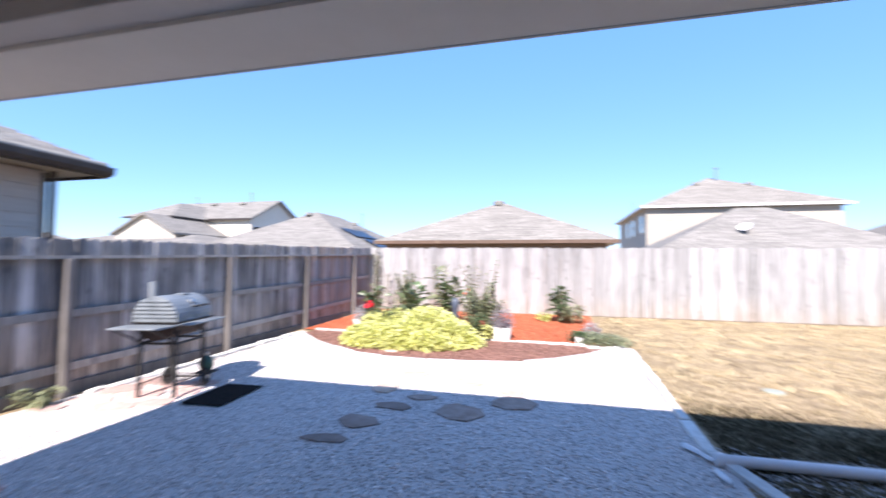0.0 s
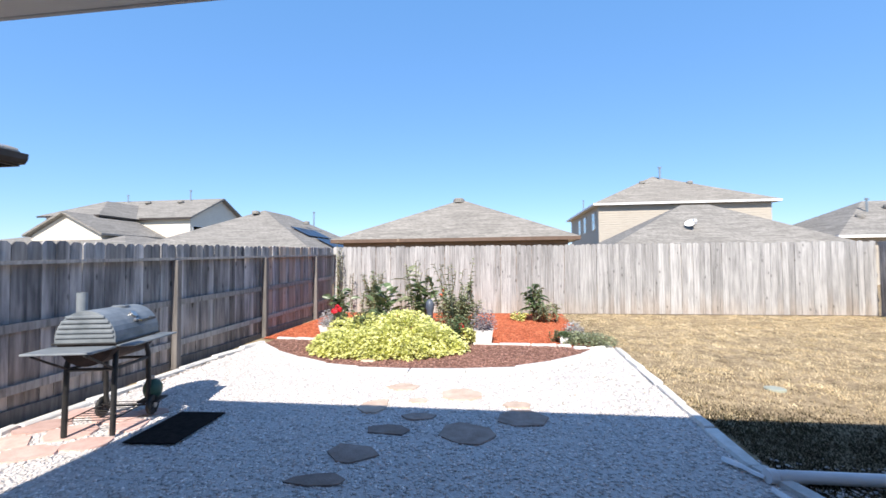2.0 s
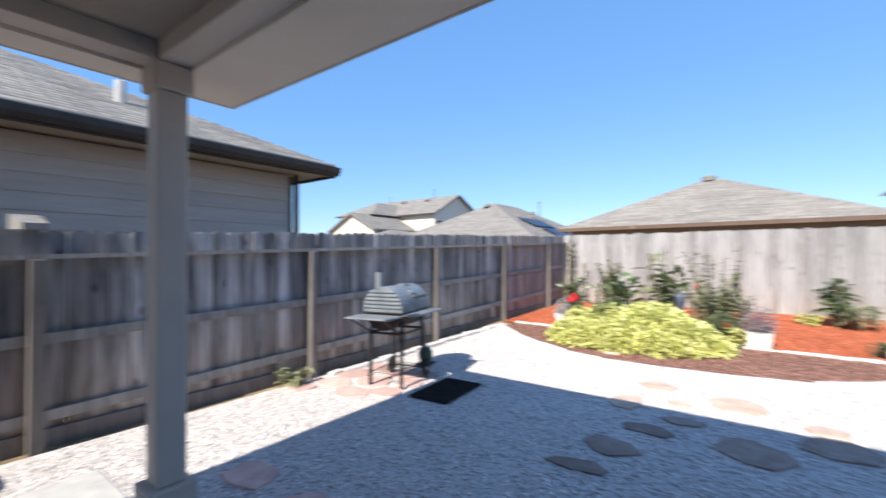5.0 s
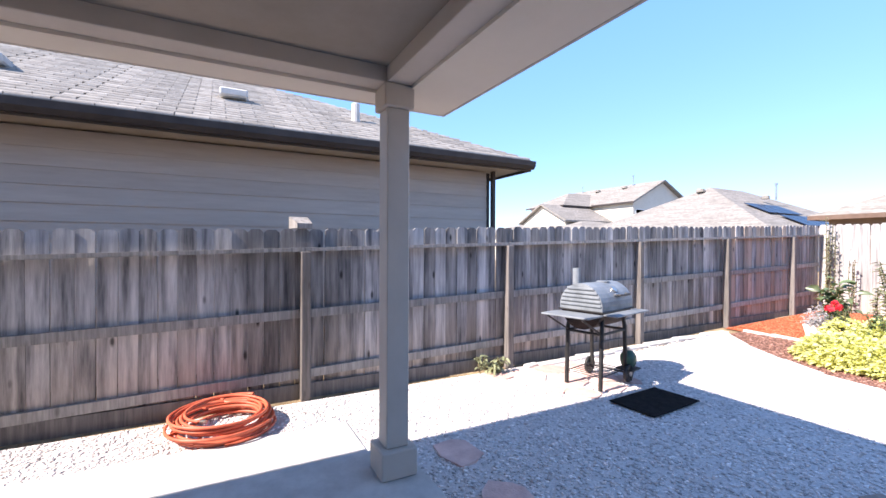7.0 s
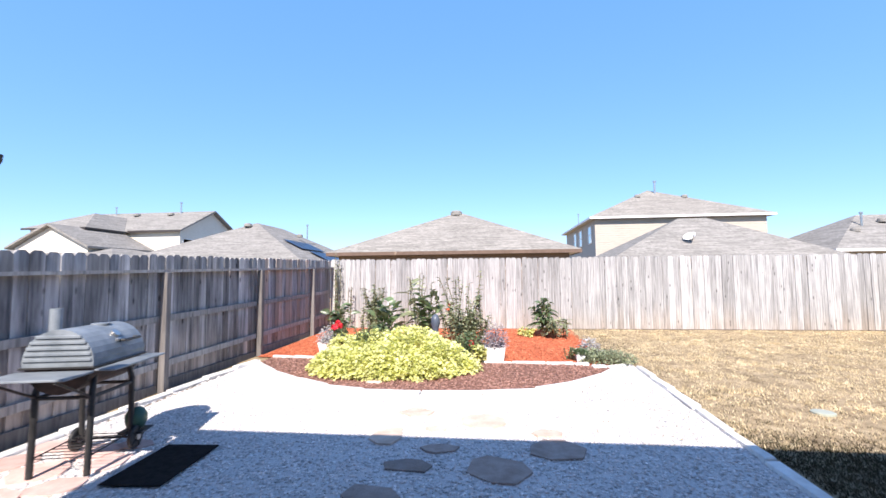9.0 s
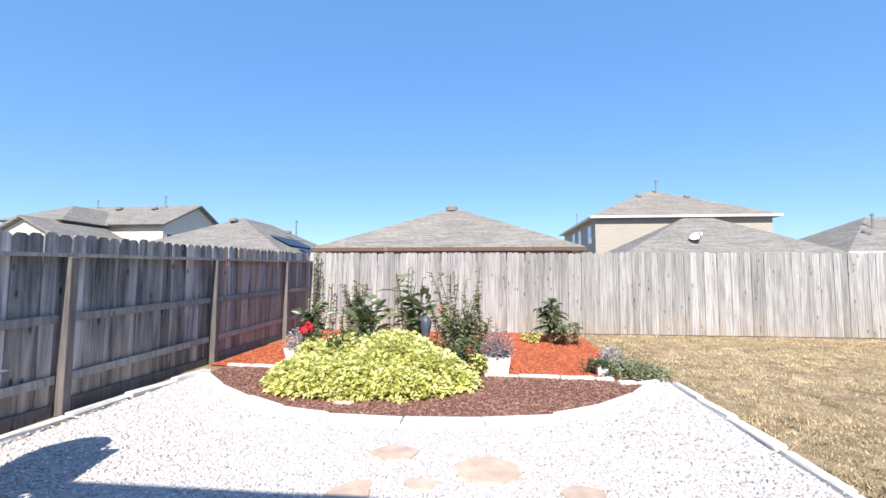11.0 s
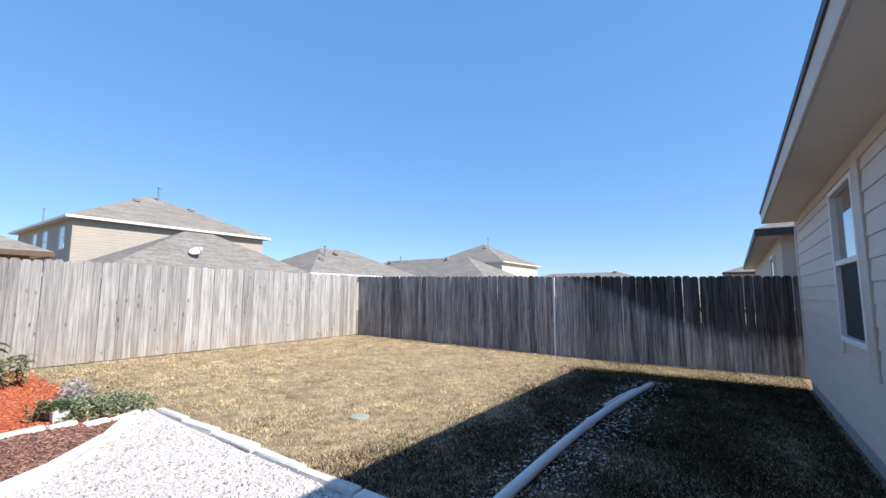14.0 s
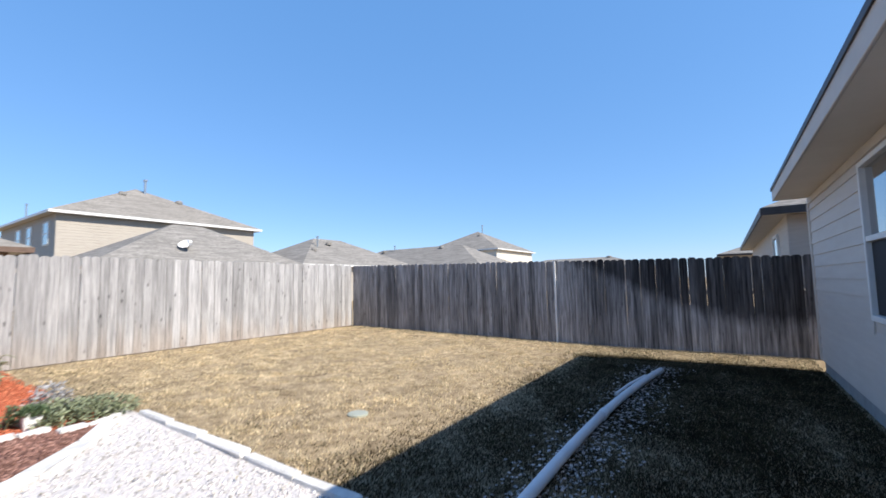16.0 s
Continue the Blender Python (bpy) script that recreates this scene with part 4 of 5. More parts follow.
def gable(h, x0, x1, y0, y1, eave, ridge, along, wall_mat, over=0.4, ground=-0.1):
    part("wall", box((x0 + over, y0 + over, ground), (x1 - over, y1 - over, eave + 0.12)), wall_mat, h)
    b = bmesh.new()
    t = 0.16
    if along == "x":
        ym = (y0 + y1) / 2
        sec = [(y0, eave), (ym, ridge), (y1, eave), (y1, eave + t), (ym, ridge + t), (y0, eave + t)]
        ends = [[b.verts.new((x, y, z)) for y, z in sec] for x in (x0, x1)]
        tri = [[(x, y0 + over, eave + 0.12), (x, y1 - over, eave + 0.12), (x, ym, ridge - 0.02)] for x in (x0 + over, x1 - over)]
    else:
        xm = (x0 + x1) / 2
        sec = [(x0, eave), (xm, ridge), (x1, eave), (x1, eave + t), (xm, ridge + t), (x0, eave + t)]
        ends = [[b.verts.new((x, y, z)) for x, z in sec] for y in (y0, y1)]
        tri = [[(x0 + over, y, eave + 0.12), (x1 - over, y, eave + 0.12), (xm, y, ridge - 0.02)] for y in (y0 + over, y1 - over)]
    for i in range(6):
        j = (i + 1) % 6
        b.faces.new((ends[0][i], ends[0][j], ends[1][j], ends[1][i]))
    for e in ends:
        b.faces.new((e[0], e[1], e[4], e[5]))
        b.faces.new((e[1], e[2], e[3], e[4]))
    r = part("roof", b, M["shingle"], h)
    b = bmesh.new()
    vs = [[b.verts.new(p) for p in q] for q in tri]
    for q in vs:
        b.faces.new(q)
    for i in range(3):
        j = (i + 1) % 3
        b.faces.new((vs[0][i], vs[0][j], vs[1][j], vs[1][i]))
    part("gable_wall", b, wall_mat, h)
    return r


rL1 = gable(hL1, -40.0, -27.2, 33.35, 42.6, 5.6, 7.94, "x", M["lap_cream"])
rL1b = gable(hL1, -36.4, -29.5, 27.0, 33.3, 3.75, 5.5, "y", M["lap_cream"])
part("wall", box((-37.8, 29.9, -0.1), (-32.8, 33.7, 5.62)), M["lap_cream"], hL1)
part("roof", hip_roof(-38.2, -32.4, 29.5, 40.0, 5.62, 7.35, 3.6, 0.03, "y"), M["shingle"], hL1)
for lo, hi in (((-38.2, 29.47, 5.5), (-32.4, 29.5, 5.65)), ((-32.4, 29.5, 5.5), (-32.37, 33.4, 5.65)), ((-32.3, 33.32, 5.58), (-27.2, 33.35, 5.75))):
    part("fascia", box(lo, hi), M["fascia_dark"], hL1)
part("soffit", box((-38.1, 29.52, 5.56), (-32.42, 33.6, 5.6)), M["fascia_brown"], hL1)
part("lean_to_roof", hip_roof(-44.0, -24.5, 24.0, 36.0, 2.6, 4.1, 6.0, 0.03), M["shingle"], hL1)
part("wall", box((-43.5, 24.5, -0.1), (-25.0, 35.5, 2.62)), M["lap_cream"], hL1)
for x in (-31.2, -34.8):
    roof_vent(hL1, rL1, x, 37.0, 7.75, 0.3)
flue(hL1, rL1, -30.6, 37.6, 7.9, 1.1, 0.07)
flue(hL1, rL1, -37.6, 37.6, 7.9, 0.8, 0.06)
house_window(hL1, (-27.63, 34.2, 4.1), (-27.6, 35.3, 5.0), 0)
hG, rG = house("house", -62, -46, 22, 34, 2.9, 5.4, 5.9, M["lap_cream"], M["shingle"], M["white_paint"], "far low house with a grey shingled roof")

# the neighbour close beyond the left fence
NX, NY, NZ = -5.72, 3.29, 2.56
hN = thing("house", (-11, -3, -0.25), "grey lap-sided neighbour house with dark gutters close by", "house", "houses around the yard")
nw = part("wall", box((-17, -11, -0.25), (NX - 0.5, NY - 0.5, NZ + 0.02)), M["lap_grey"], hN)
siding(nw, (NX - 0.5, NY - 0.5), (NX - 0.5, -11), -0.1, NZ, (-1, 0), M["lap_grey"], 0.19)
siding(nw, (-17, NY - 0.5), (NX - 0.5, NY - 0.5), -0.1, NZ, (0, -1), M["lap_grey"], 0.19)
part("corner_trim", box((NX - 0.56, NY - 0.52, -0.1), (NX - 0.475, NY - 0.47, NZ), 0.003), M["fascia_dark"], hN)
rN = part("roof", hip_roof(-17.5, NX, -11.5, NY, NZ + 0.15, 5.5, 5.8, 0.03, "y"), M["shingle"], hN)
# The tan stands for warm light reflected up under the eave.
part("soffit", box((-17.45, -11.45, NZ + 0.04), (NX - 0.031, NY - 0.031, NZ + 0.06)), M["lap_tan"], hN, "soffit boards coloured tan for reflected light")
part("fascia", box((NX - 0.03, -11.5, NZ), (NX, NY, NZ + 0.16)), M["fascia_dark"], hN)
part("fascia", box((-17.5, NY - 0.03, NZ), (NX - 0.031, NY, NZ + 0.16)), M["fascia_dark"], hN)
b = bmesh.new()
prof = [(0, 0), (0.07, 0), (0.11, 0.05), (0.12, 0.12), (0.105, 0.12), (0.09, 0.06), (0.06, 0.02), (0.0, 0.02)]
ends = [[b.verts.new((NX + 0.002 + px, y, NZ + 0.02 + pz)) for px, pz in prof] for y in (-11.5, NY)]
for i in range(8):
    b.faces.new((ends[0][i], ends[0][(i + 1) % 8], ends[1][(i + 1) % 8], ends[1][i]))
b.faces.new(ends[0])
b.faces.new(ends[1])
part("gutter", b, M["fascia_dark"], hN, "dark brown metal gutter")
part("downspout", box((NX - 0.47, NY - 0.46, -0.15), (NX - 0.4, NY - 0.4, NZ + 0.03), 0.006), M["fascia_dark"], hN, "dark downspout")
for yy, dist in ((-0.9, 1.5), (-3.4, 1.4)):
    part("roof_vent", box((NX - dist - 0.2, yy - 0.18, NZ + 0.16 + dist * 0.49), (NX - dist + 0.2, yy + 0.18, NZ + 0.27 + dist * 0.49), 0.02), M["concrete"], rN, "square roof vent")
part("flue_pipe", lathe([(0.065, -0.3), (0.065, 0.4), (0.05, 0.41)], (NX - 1.2, 0.8, NZ + 0.62), 12), M["concrete"], rN, "pale painted flue pipe")
# shingle courses on the near slope
sv, sf = [], []
nslope = (5.5 - NZ - 0.18) / 5.825
for k in range(42):
    d0, d1 = 0.135 * k, 0.135 * k + 0.15
    for j in range(46):
        ya, yb = -11.4 + j * 0.33 + (0.16 if k % 2 else 0), -11.4 + (j + 1) * 0.33 + (0.16 if k % 2 else 0) - 0.008
        yb = min(yb, NY - d0 - 0.02)
        if ya >= yb - 0.03 or ya < -11.4 + d0:
            continue
        lift = 0.018 + 0.006 * ((j * 7 + k * 3) % 3)
        z0, z1 = NZ + 0.18 + d0 * nslope, NZ + 0.18 + d1 * nslope
        n0 = len(sv)
        sv += [(NX - d0, ya, z0 + lift), (NX - d0, yb, z0 + lift), (NX - d1, yb, z1 + 0.006), (NX - d1, ya, z1 + 0.006), (NX - d0, ya, z0), (NX - d0, yb, z0)]
        sf += [(n0, n0 + 1, n0 + 2, n0 + 3), (n0 + 4, n0 + 5, n0 + 1, n0)]
M["tab"] = mat("shingle_tab", (0.27, 0.255, 0.235), (0.40, 0.38, 0.35), 8, rough=0.95, fine=150, bump=0.3, island=0.18, patch=0.1, spec=0.1)
part("shingles", np_mesh("shingles", sv, sf, M["tab"]), None, rN, kind="stuff")

# ---- edging stones, flagstones ----
def edging_stone(thing_ob, p, yaw, length, seed, wide=0.1):
    r = random.Random(seed)
    h, d = r.uniform(0.034, 0.048), wide * r.uniform(0.88, 1.12)
    b = box((-length / 2 + 0.006, -d / 2, -0.03), (length / 2 - 0.006, d / 2, h), 0.012)
    for v in b.verts:
        v.co += Vector((r.uniform(-.005, .005), r.uniform(-.012, .012), r.uniform(-.009, .009) if v.co.z > 0 else 0))
    part("edging_stone", b, M["edging"], thing_ob, at=None)
    o = bpy.data.objects[thing_ob.children[-1].name]
    o.matrix_basis = pose(p[0], p[1], gz(p[1]) + 0.012, 0, 0, yaw)


def edging(name, points, label, seed, length=0.6, wide=0.1):
    """Stones end to end along a plan line."""
    pts = [Vector((*p, 0)) for p in points]
    t = thing(name, (pts[0].x, pts[0].y, gz(pts[0].y)), label, "edging", "garden edging")
    r = random.Random(seed)
    lens = [(q - p).length for p, q in zip(pts, pts[1:])]
    total = sum(lens)

    def at(u):
        for p, q, ln in zip(pts, pts[1:], lens):
            if u <= ln:
                return p + (q - p) * (u / ln)
            u -= ln
        return pts[-1]
    u = 0.0
    k = 0
    while u < total - 0.1:
        ln = min(length * r.uniform(0.8, 1.2), total - u)
        p, q = at(u), at(u + ln)
        d = q - p
        edging_stone(t, (p + q) / 2, math.degrees(math.atan2(d.y, d.x)), d.length, seed * 100 + k, wide)
        u += ln
        k += 1
    return t


edging("bed_edging", [(x, float(bed_front(x)) - 0.10) for x in np.linspace(-4.45, 1.5, 40)], "white limestone edging around the curved bed", 2, 0.7, 0.17)
edging("bed_edging", [(x, float(bed_back(x))) for x in np.linspace(-4.4, 1.1, 24)], "white limestone edging between brown and red mulch", 3, 0.45)
edging("lawn_edging", [(1.81, 6.42), (1.78, 5.0), (1.74, 3.4), (1.72, 2.6), (1.73, 2.25), (1.83, 1.92), (1.95, 1.6), (2.06, 1.25), (2.17, 0.9)], "white concrete edging between gravel and lawn", 4, 0.75)
edging("bed_edging", [(1.1, 6.35), (1.45, 6.38), (1.62, 6.5)], "small white stones by the ground cover", 6, 0.2)
edging("fence_edging", [(-4.52, 6.5), (-4.6, 5.0), (-4.62, 3.0), (-4.62, 2.3)], "white stone edging along the fence foot", 5, 0.6)


def flagstone(x, y, w, d, yaw, seed, material, label):
    r = random.Random(seed)
    n = r.choice((6, 7, 7, 8))
    pts = []
    for k in range(n):
        a = 2 * math.pi * (k + r.uniform(-0.25, 0.25)) / n
        s = r.uniform(0.78, 1.08)
        pts.append((w / 2 * s * math.cos(a), d / 2 * s * math.sin(a)))
    b = prism(pts, -0.02, 0.014)
    o = new("flagstone", to_mesh("flagstone", b, material))
    o.matrix_basis = pose(x, y, gz(y) + 0.012, r.uniform(-1, 1), r.uniform(-1, 1), yaw)
    return tagged(o, label, "stepping stone", "stepping stones")


# The first six lie in house shadow and take the darker tone.
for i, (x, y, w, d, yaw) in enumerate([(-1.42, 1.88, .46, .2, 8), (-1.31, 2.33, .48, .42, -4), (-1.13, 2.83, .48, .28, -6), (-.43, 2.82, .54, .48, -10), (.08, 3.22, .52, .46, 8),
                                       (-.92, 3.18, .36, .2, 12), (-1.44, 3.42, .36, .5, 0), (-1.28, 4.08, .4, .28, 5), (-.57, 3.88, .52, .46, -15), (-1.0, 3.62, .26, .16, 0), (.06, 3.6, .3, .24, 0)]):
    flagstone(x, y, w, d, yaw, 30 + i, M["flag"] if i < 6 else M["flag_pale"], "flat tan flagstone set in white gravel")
for i, (x, y, w, d, yaw) in enumerate([(-3.1, .4, .42, .36, 20), (-2.5, .38, .36, .4, 0), (-4.35, 2.1, .42, .36, 10), (-3.95, 1.98, .42, .3, 0), (-4.42, 2.5, .4, .36, 30), (-4.0, 2.38, .4, .36, 0),
                                       (-3.62, 2.18, .32, .3, 60), (-4.35, 2.88, .42, .3, 0), (-3.93, 2.8, .4, .34, 15), (-3.6, 2.6, .3, .36, 0), (-4.5, 1.75, .3, .26, 0), (-3.7, 2.98, .3, .22, 0)]):
    flagstone(x, y + 0.06, w * (1.18 if i > 1 else 1), d * (1.18 if i > 1 else 1), yaw, 60 + i, M["flag_red"], "pinkish red sandstone flag laid in gravel")

b = box((-0.235, -0.375, 0), (0.235, 0.375, 0.012), 0.004)
mat_ob = tagged(new("rubber_mat", to_mesh("rubber_mat", b, M["rubber"])), "black ribbed rubber mat lying on gravel", "mat")
mat_ob.matrix_basis = pose(-3.1, 2.66, gz(2.66) + 0.026, 0, 0, 4)

# ---- drain pipe ----
pipe = thing("drain_pipe", (4.4, 2.2, gz(2.2)), "long white plastic drain pipe lying across the lawn", "pipe")
line = [(1.72 + 5.0 * k / 14, 2.22 + 0.03 * math.sin(k / 14 * 3.6) - 0.22 * (k / 14) ** 3, gz(2) + 0.058) for k in range(15)]
part("pipe_length", tube(line[:8], 0.042, 14), M["pvc"], pipe, smooth=True)
part("pipe_length", tube(line[7:], 0.042, 14), M["pvc"], pipe, smooth=True)
p = Vector(line[7])
part("coupling", rod(p - Vector((0.07, 0, 0)), p + Vector((0.07, 0, 0)), 0.049, n=16), M["pvc"], pipe)
part("end_cap", rod((1.68, 2.215, gz(2) + 0.058), (1.74, 2.222, gz(2) + 0.058), 0.048, n=16), M["pvc"], pipe)
thin = thing("thin_pipe", (5.9, 2.32, gz(2.3)), "thin white plastic pipe beside the drain", "pipe")
part("pipe_length", tube([(5.2, 2.30, gz(2) + 0.026), (5.8, 2.245, gz(2) + 0.028), (6.4, 2.15, gz(2) + 0.026)], 0.018, 10), M["pvc"], thin)
lid = tagged(new("valve_cover", to_mesh("valve_cover", lathe([(0.11, -0.02), (0.11, 0.015), (0.09, 0.022), (0.02, 0.024)], (3.05, 4.45, gz(4.45)), 16), M["cyan"])), "pale green plastic valve cover in the lawn", "cover")


def shard(x, y, length, width, yaw, seed):
    """A splintered sliver of white plastic pipe lying hollow side down."""
    r = random.Random(seed)
    b = bmesh.new()
    rows = []
    for k in range(7):
        u = k / 6
        w = width * (0.35 + 0.65 * math.sin(math.pi * min(0.12 + u * 0.8, 1))) * r.uniform(0.85, 1.1)
        along = (u - 0.5) * length
        rows.append([b.verts.new((along, w * c, 0.02 * (1 - c * c * 3.2) + 0.008)) for c in (-0.5, -0.25, 0, 0.25, 0.5)] +
                    [b.verts.new((along, w * c, 0.02 * (1 - c * c * 3.2) + 0.004)) for c in (0.5, 0.25, 0, -0.25, -0.5)])
    for p, q in zip(rows, rows[1:]):
        for i in range(10):
            b.faces.new((p[i], p[(i + 1) % 10], q[(i + 1) % 10], q[i]))
    b.faces.new(rows[0])
    b.faces.new(rows[-1])
    o = new("pipe_shard", to_mesh("pipe_shard", b, M["pvc"]))
    o.matrix_basis = pose(x, y, gz(y) + 0.026, 0, 0, yaw)
    return tagged(o, "broken sliver of white plastic pipe on gravel", "pipe", "broken pipe pieces")


shard(1.585, 2.44, 0.17, 0.09, -62, 1)
shard(1.645, 2.30, 0.16, 0.05, -68, 2)
shard(1.655, 1.98, 0.2, 0.06, -80, 3)
# ---- hose ----
hose = thing("garden_hose", (-4.36, -1.05, gz(-1)), "coiled orange garden hose on the gravel", "hose")
r = random.Random(9)
pts = []
for k in range(560):
    a = k * 0.145
    turn_n = a / (2 * math.pi)
    rad = 0.40 - 0.055 * ((turn_n * 1.37) % 2.6) + 0.02 * math.sin(a * 0.37)
    pts.append((-4.36 + rad * math.cos(a) + 0.02 * math.sin(a * .21), -1.05 + rad * math.sin(a), gz(-1) + 0.035 + 0.011 * turn_n + 0.008 * math.sin(a * 1.7)))
part("coil", tube(pts, 0.0125, 6), M["hose"], hose, smooth=True)
part("coupling", rod(pts[-1], Vector(pts[-1]) + Vector((0.05, 0.03, 0.01)), 0.016), M["chrome"], hose, "brass hose end")

# ---- barrel grill ----
GX, GY, G0 = -3.81, 2.62, gz(2.6) + 0.026
grill = thing("barrel_grill", (GX, GY, G0), "dusty black barrel charcoal grill with chimney, shelves and wheels", "grill")
AX, R, CZ, L0, L1 = GX + 0.02, 0.25, G0 + 0.865, GY - 0.33, GY + 0.33


def barrel(a0, a1, y0, y1, rad, n=18, caps=True):
    b = bmesh.new()
    rings = [[b.verts.new((AX + rad * math.cos(a0 + (a1 - a0) * k / n), y, CZ + rad * math.sin(a0 + (a1 - a0) * k / n))) for k in range(n + 1)] for y in (y0, y1)]
    for k in range(n):
        b.faces.new((rings[0][k], rings[0][k + 1], rings[1][k + 1], rings[1][k]))
    for s in rings:
        b.faces.new(s)
    b.faces.new((rings[0][0], rings[1][0], rings[1][-1], rings[0][-1]))
    return b


lid_part = part("lid", barrel(-0.12, math.pi + 0.12, L0, L1, R), M["enamel"], grill, "dusty dark grey rounded lid")
for k in range(5):
    zz = CZ + 0.01 + 0.043 * k
    half = math.sqrt(max(R ** 2 - (zz - CZ) ** 2, 0.001)) - 0.012
    part("rib", box((AX - half, L0 - 0.014, zz), (AX + half, L0 - 0.0005, zz + 0.026), 0.005), M["enamel"], lid_part)
part("firebox", barrel(math.pi + 0.14, 2 * math.pi - 0.14, L0 + 0.01, L1 - 0.01, R - 0.01), M["soot"], grill, "sooty steel lower half")
part("rim", box((AX - R - 0.015, L0 - 0.015, CZ - 0.045), (AX + R + 0.015, L1 + 0.015, CZ - 0.03), 0.003), M["black_metal"], grill)
hz = CZ + 0.12
hx = AX + math.sqrt(R ** 2 - 0.12 ** 2)
part("handle", tube([(hx, GY + 0.0, hz), (hx + 0.05, GY + 0.0, hz), (hx + 0.05, GY + 0.22, hz), (hx, GY + 0.22, hz)], 0.012), M["black_metal"], lid_part, "black lid handle")
part("thermometer", rod((AX + R * 0.72, GY + 0.02, CZ + R * 0.68), (AX + R * 0.78, GY + 0.02, CZ + R * 0.74), 0.035, n=16), M["chrome"], lid_part, "round steel thermometer")
part("catch", box((AX + R * 0.86, GY - 0.03, CZ + R * 0.46), (AX + R * 0.98, GY + 0.02, CZ + R * 0.56), 0.006), M["chrome"], lid_part)
ch = part("chimney", lathe([(0.042, 0), (0.042, 0.24), (0.036, 0.24), (0.036, 0.05)], (AX - 0.17, L0 + 0.2, CZ + 0.16), 16), M["enamel"], grill, "short grey chimney pipe", smooth=False)
part("vent", lathe([(0.07, 0), (0.07, 0.012), (0.02, 0.016)], (AX + 0.02, GY + 0.1, CZ + R - 0.006), 14), M["enamel"], lid_part)
SZ = CZ - 0.075
part("side_shelf", box((AX - 0.27, L0 - 0.32, SZ), (AX + 0.27, L0 - 0.018, SZ + 0.018), 0.004), M["enamel"], grill, "dark metal side shelf")
part("front_shelf", box((AX + R + 0.018, L0 - 0.02, SZ + 0.01), (AX + R + 0.17, L1 + 0.03, SZ + 0.026), 0.004), M["enamel"], grill, "dark front shelf")
for sx in (-1, 1):
    part("shelf_bracket", rod((AX + sx * 0.2, L0 - 0.3, SZ - 0.008), (AX + sx * 0.19, L0 + 0.08, SZ - 0.2), 0.01), M["black_metal"], grill)
for sx in (-1, 1):
    for sy in (-1, 1):
        top, foot = (AX + sx * 0.19, GY + sy * 0.22, CZ - 0.13), (AX + sx * 0.2, GY + sy * 0.27, G0 + (0.006 if sy < 0 else 0.09))
        part("leg", tube([(AX + sx * 0.12, GY + sy * 0.21, CZ - 0.12), top, (AX + sx * 0.2, GY + sy * 0.25, CZ - 0.24), foot], 0.023, 10), M["black_metal"], grill)
    part("leg_brace", tube([(AX + sx * 0.2, GY - 0.25, CZ - 0.28), (AX + sx * 0.2, GY + 0.25, CZ - 0.28)], 0.015), M["black_metal"], grill)
for sy in (-1, 1):
    part("leg_brace", tube([(AX - 0.2, GY + sy * 0.25, CZ - 0.28), (AX + 0.2, GY + sy * 0.25, CZ - 0.28)], 0.015), M["black_metal"], grill)
for sx in (-1, 1):
    wheel = part("wheel", lathe([(0.085, -0.02), (0.098, -0.012), (0.098, 0.012), (0.085, 0.02)], (0, 0, 0), 22), M["black_metal"], grill, at=pose(AX + sx * 0.235, GY + 0.27, G0 + 0.1, 0, 90, 0))
    part("hub", rod((AX + sx * 0.21, GY + 0.27, G0 + 0.1), (AX + sx * 0.268, GY + 0.27, G0 + 0.1), 0.03, n=12), M["chrome"], wheel, "grey wheel hub")
    for k in range(5):
        a = 2 * math.pi * k / 5
        part("spoke", rod((AX + sx * 0.258, GY + 0.27, G0 + 0.1), (AX + sx * 0.258, GY + 0.27 + 0.085 * math.cos(a), G0 + 0.1 + 0.085 * math.sin(a)), 0.007, n=6), M["black_metal"], wheel)
part("axle", rod((AX - 0.21, GY + 0.27, G0 + 0.1), (AX + 0.21, GY + 0.27, G0 + 0.1), 0.01), M["black_metal"], grill)
rack = bmesh.new()
for k in range(9):
    yy = GY - 0.26 + 0.065 * k
    rod((AX - 0.2, yy, G0 + 0.14), (AX + 0.2, yy, G0 + 0.14), 0.004, bm=rack, n=6)
for sx in (-1, 1):
    rod((AX + sx * 0.2, GY - 0.27, G0 + 0.14), (AX + sx * 0.2, GY + 0.27, G0 + 0.14), 0.006, bm=rack, n=6)
part("wire_rack", rack, M["black_metal"], grill, "wire shelf between the legs")
TX, TY, TZ = AX + 0.2, GY + 0.34, G0 + 0.146
part("bottle_tray", box((TX - 0.1, TY - 0.1, G0 + 0.128), (TX + 0.1, TY + 0.1, G0 + 0.144), 0.004), M["black_metal"], grill)
tank = thing("gas_bottle", (TX, TY, TZ), "small dark green gas bottle on the grill tray", "gas bottle")
part("body", lathe([(0.05, 0.002), (0.075, 0.03), (0.088, 0.08), (0.086, 0.13), (0.06, 0.175), (0.025, 0.195)], (TX, TY, TZ), 18), M["tank"], tank, smooth=True)
part("valve", lathe([(0.02, 0.19), (0.02, 0.225), (0.012, 0.23)], (TX, TY, TZ), 10), M["chrome"], tank)
for turned in (grill, tank):
    spin = pose(GX, GY, 0, 0, 0, 13) @ pose(-GX, -GY, 0)
    turned.matrix_basis = spin @ WORLD_POSE[turned]

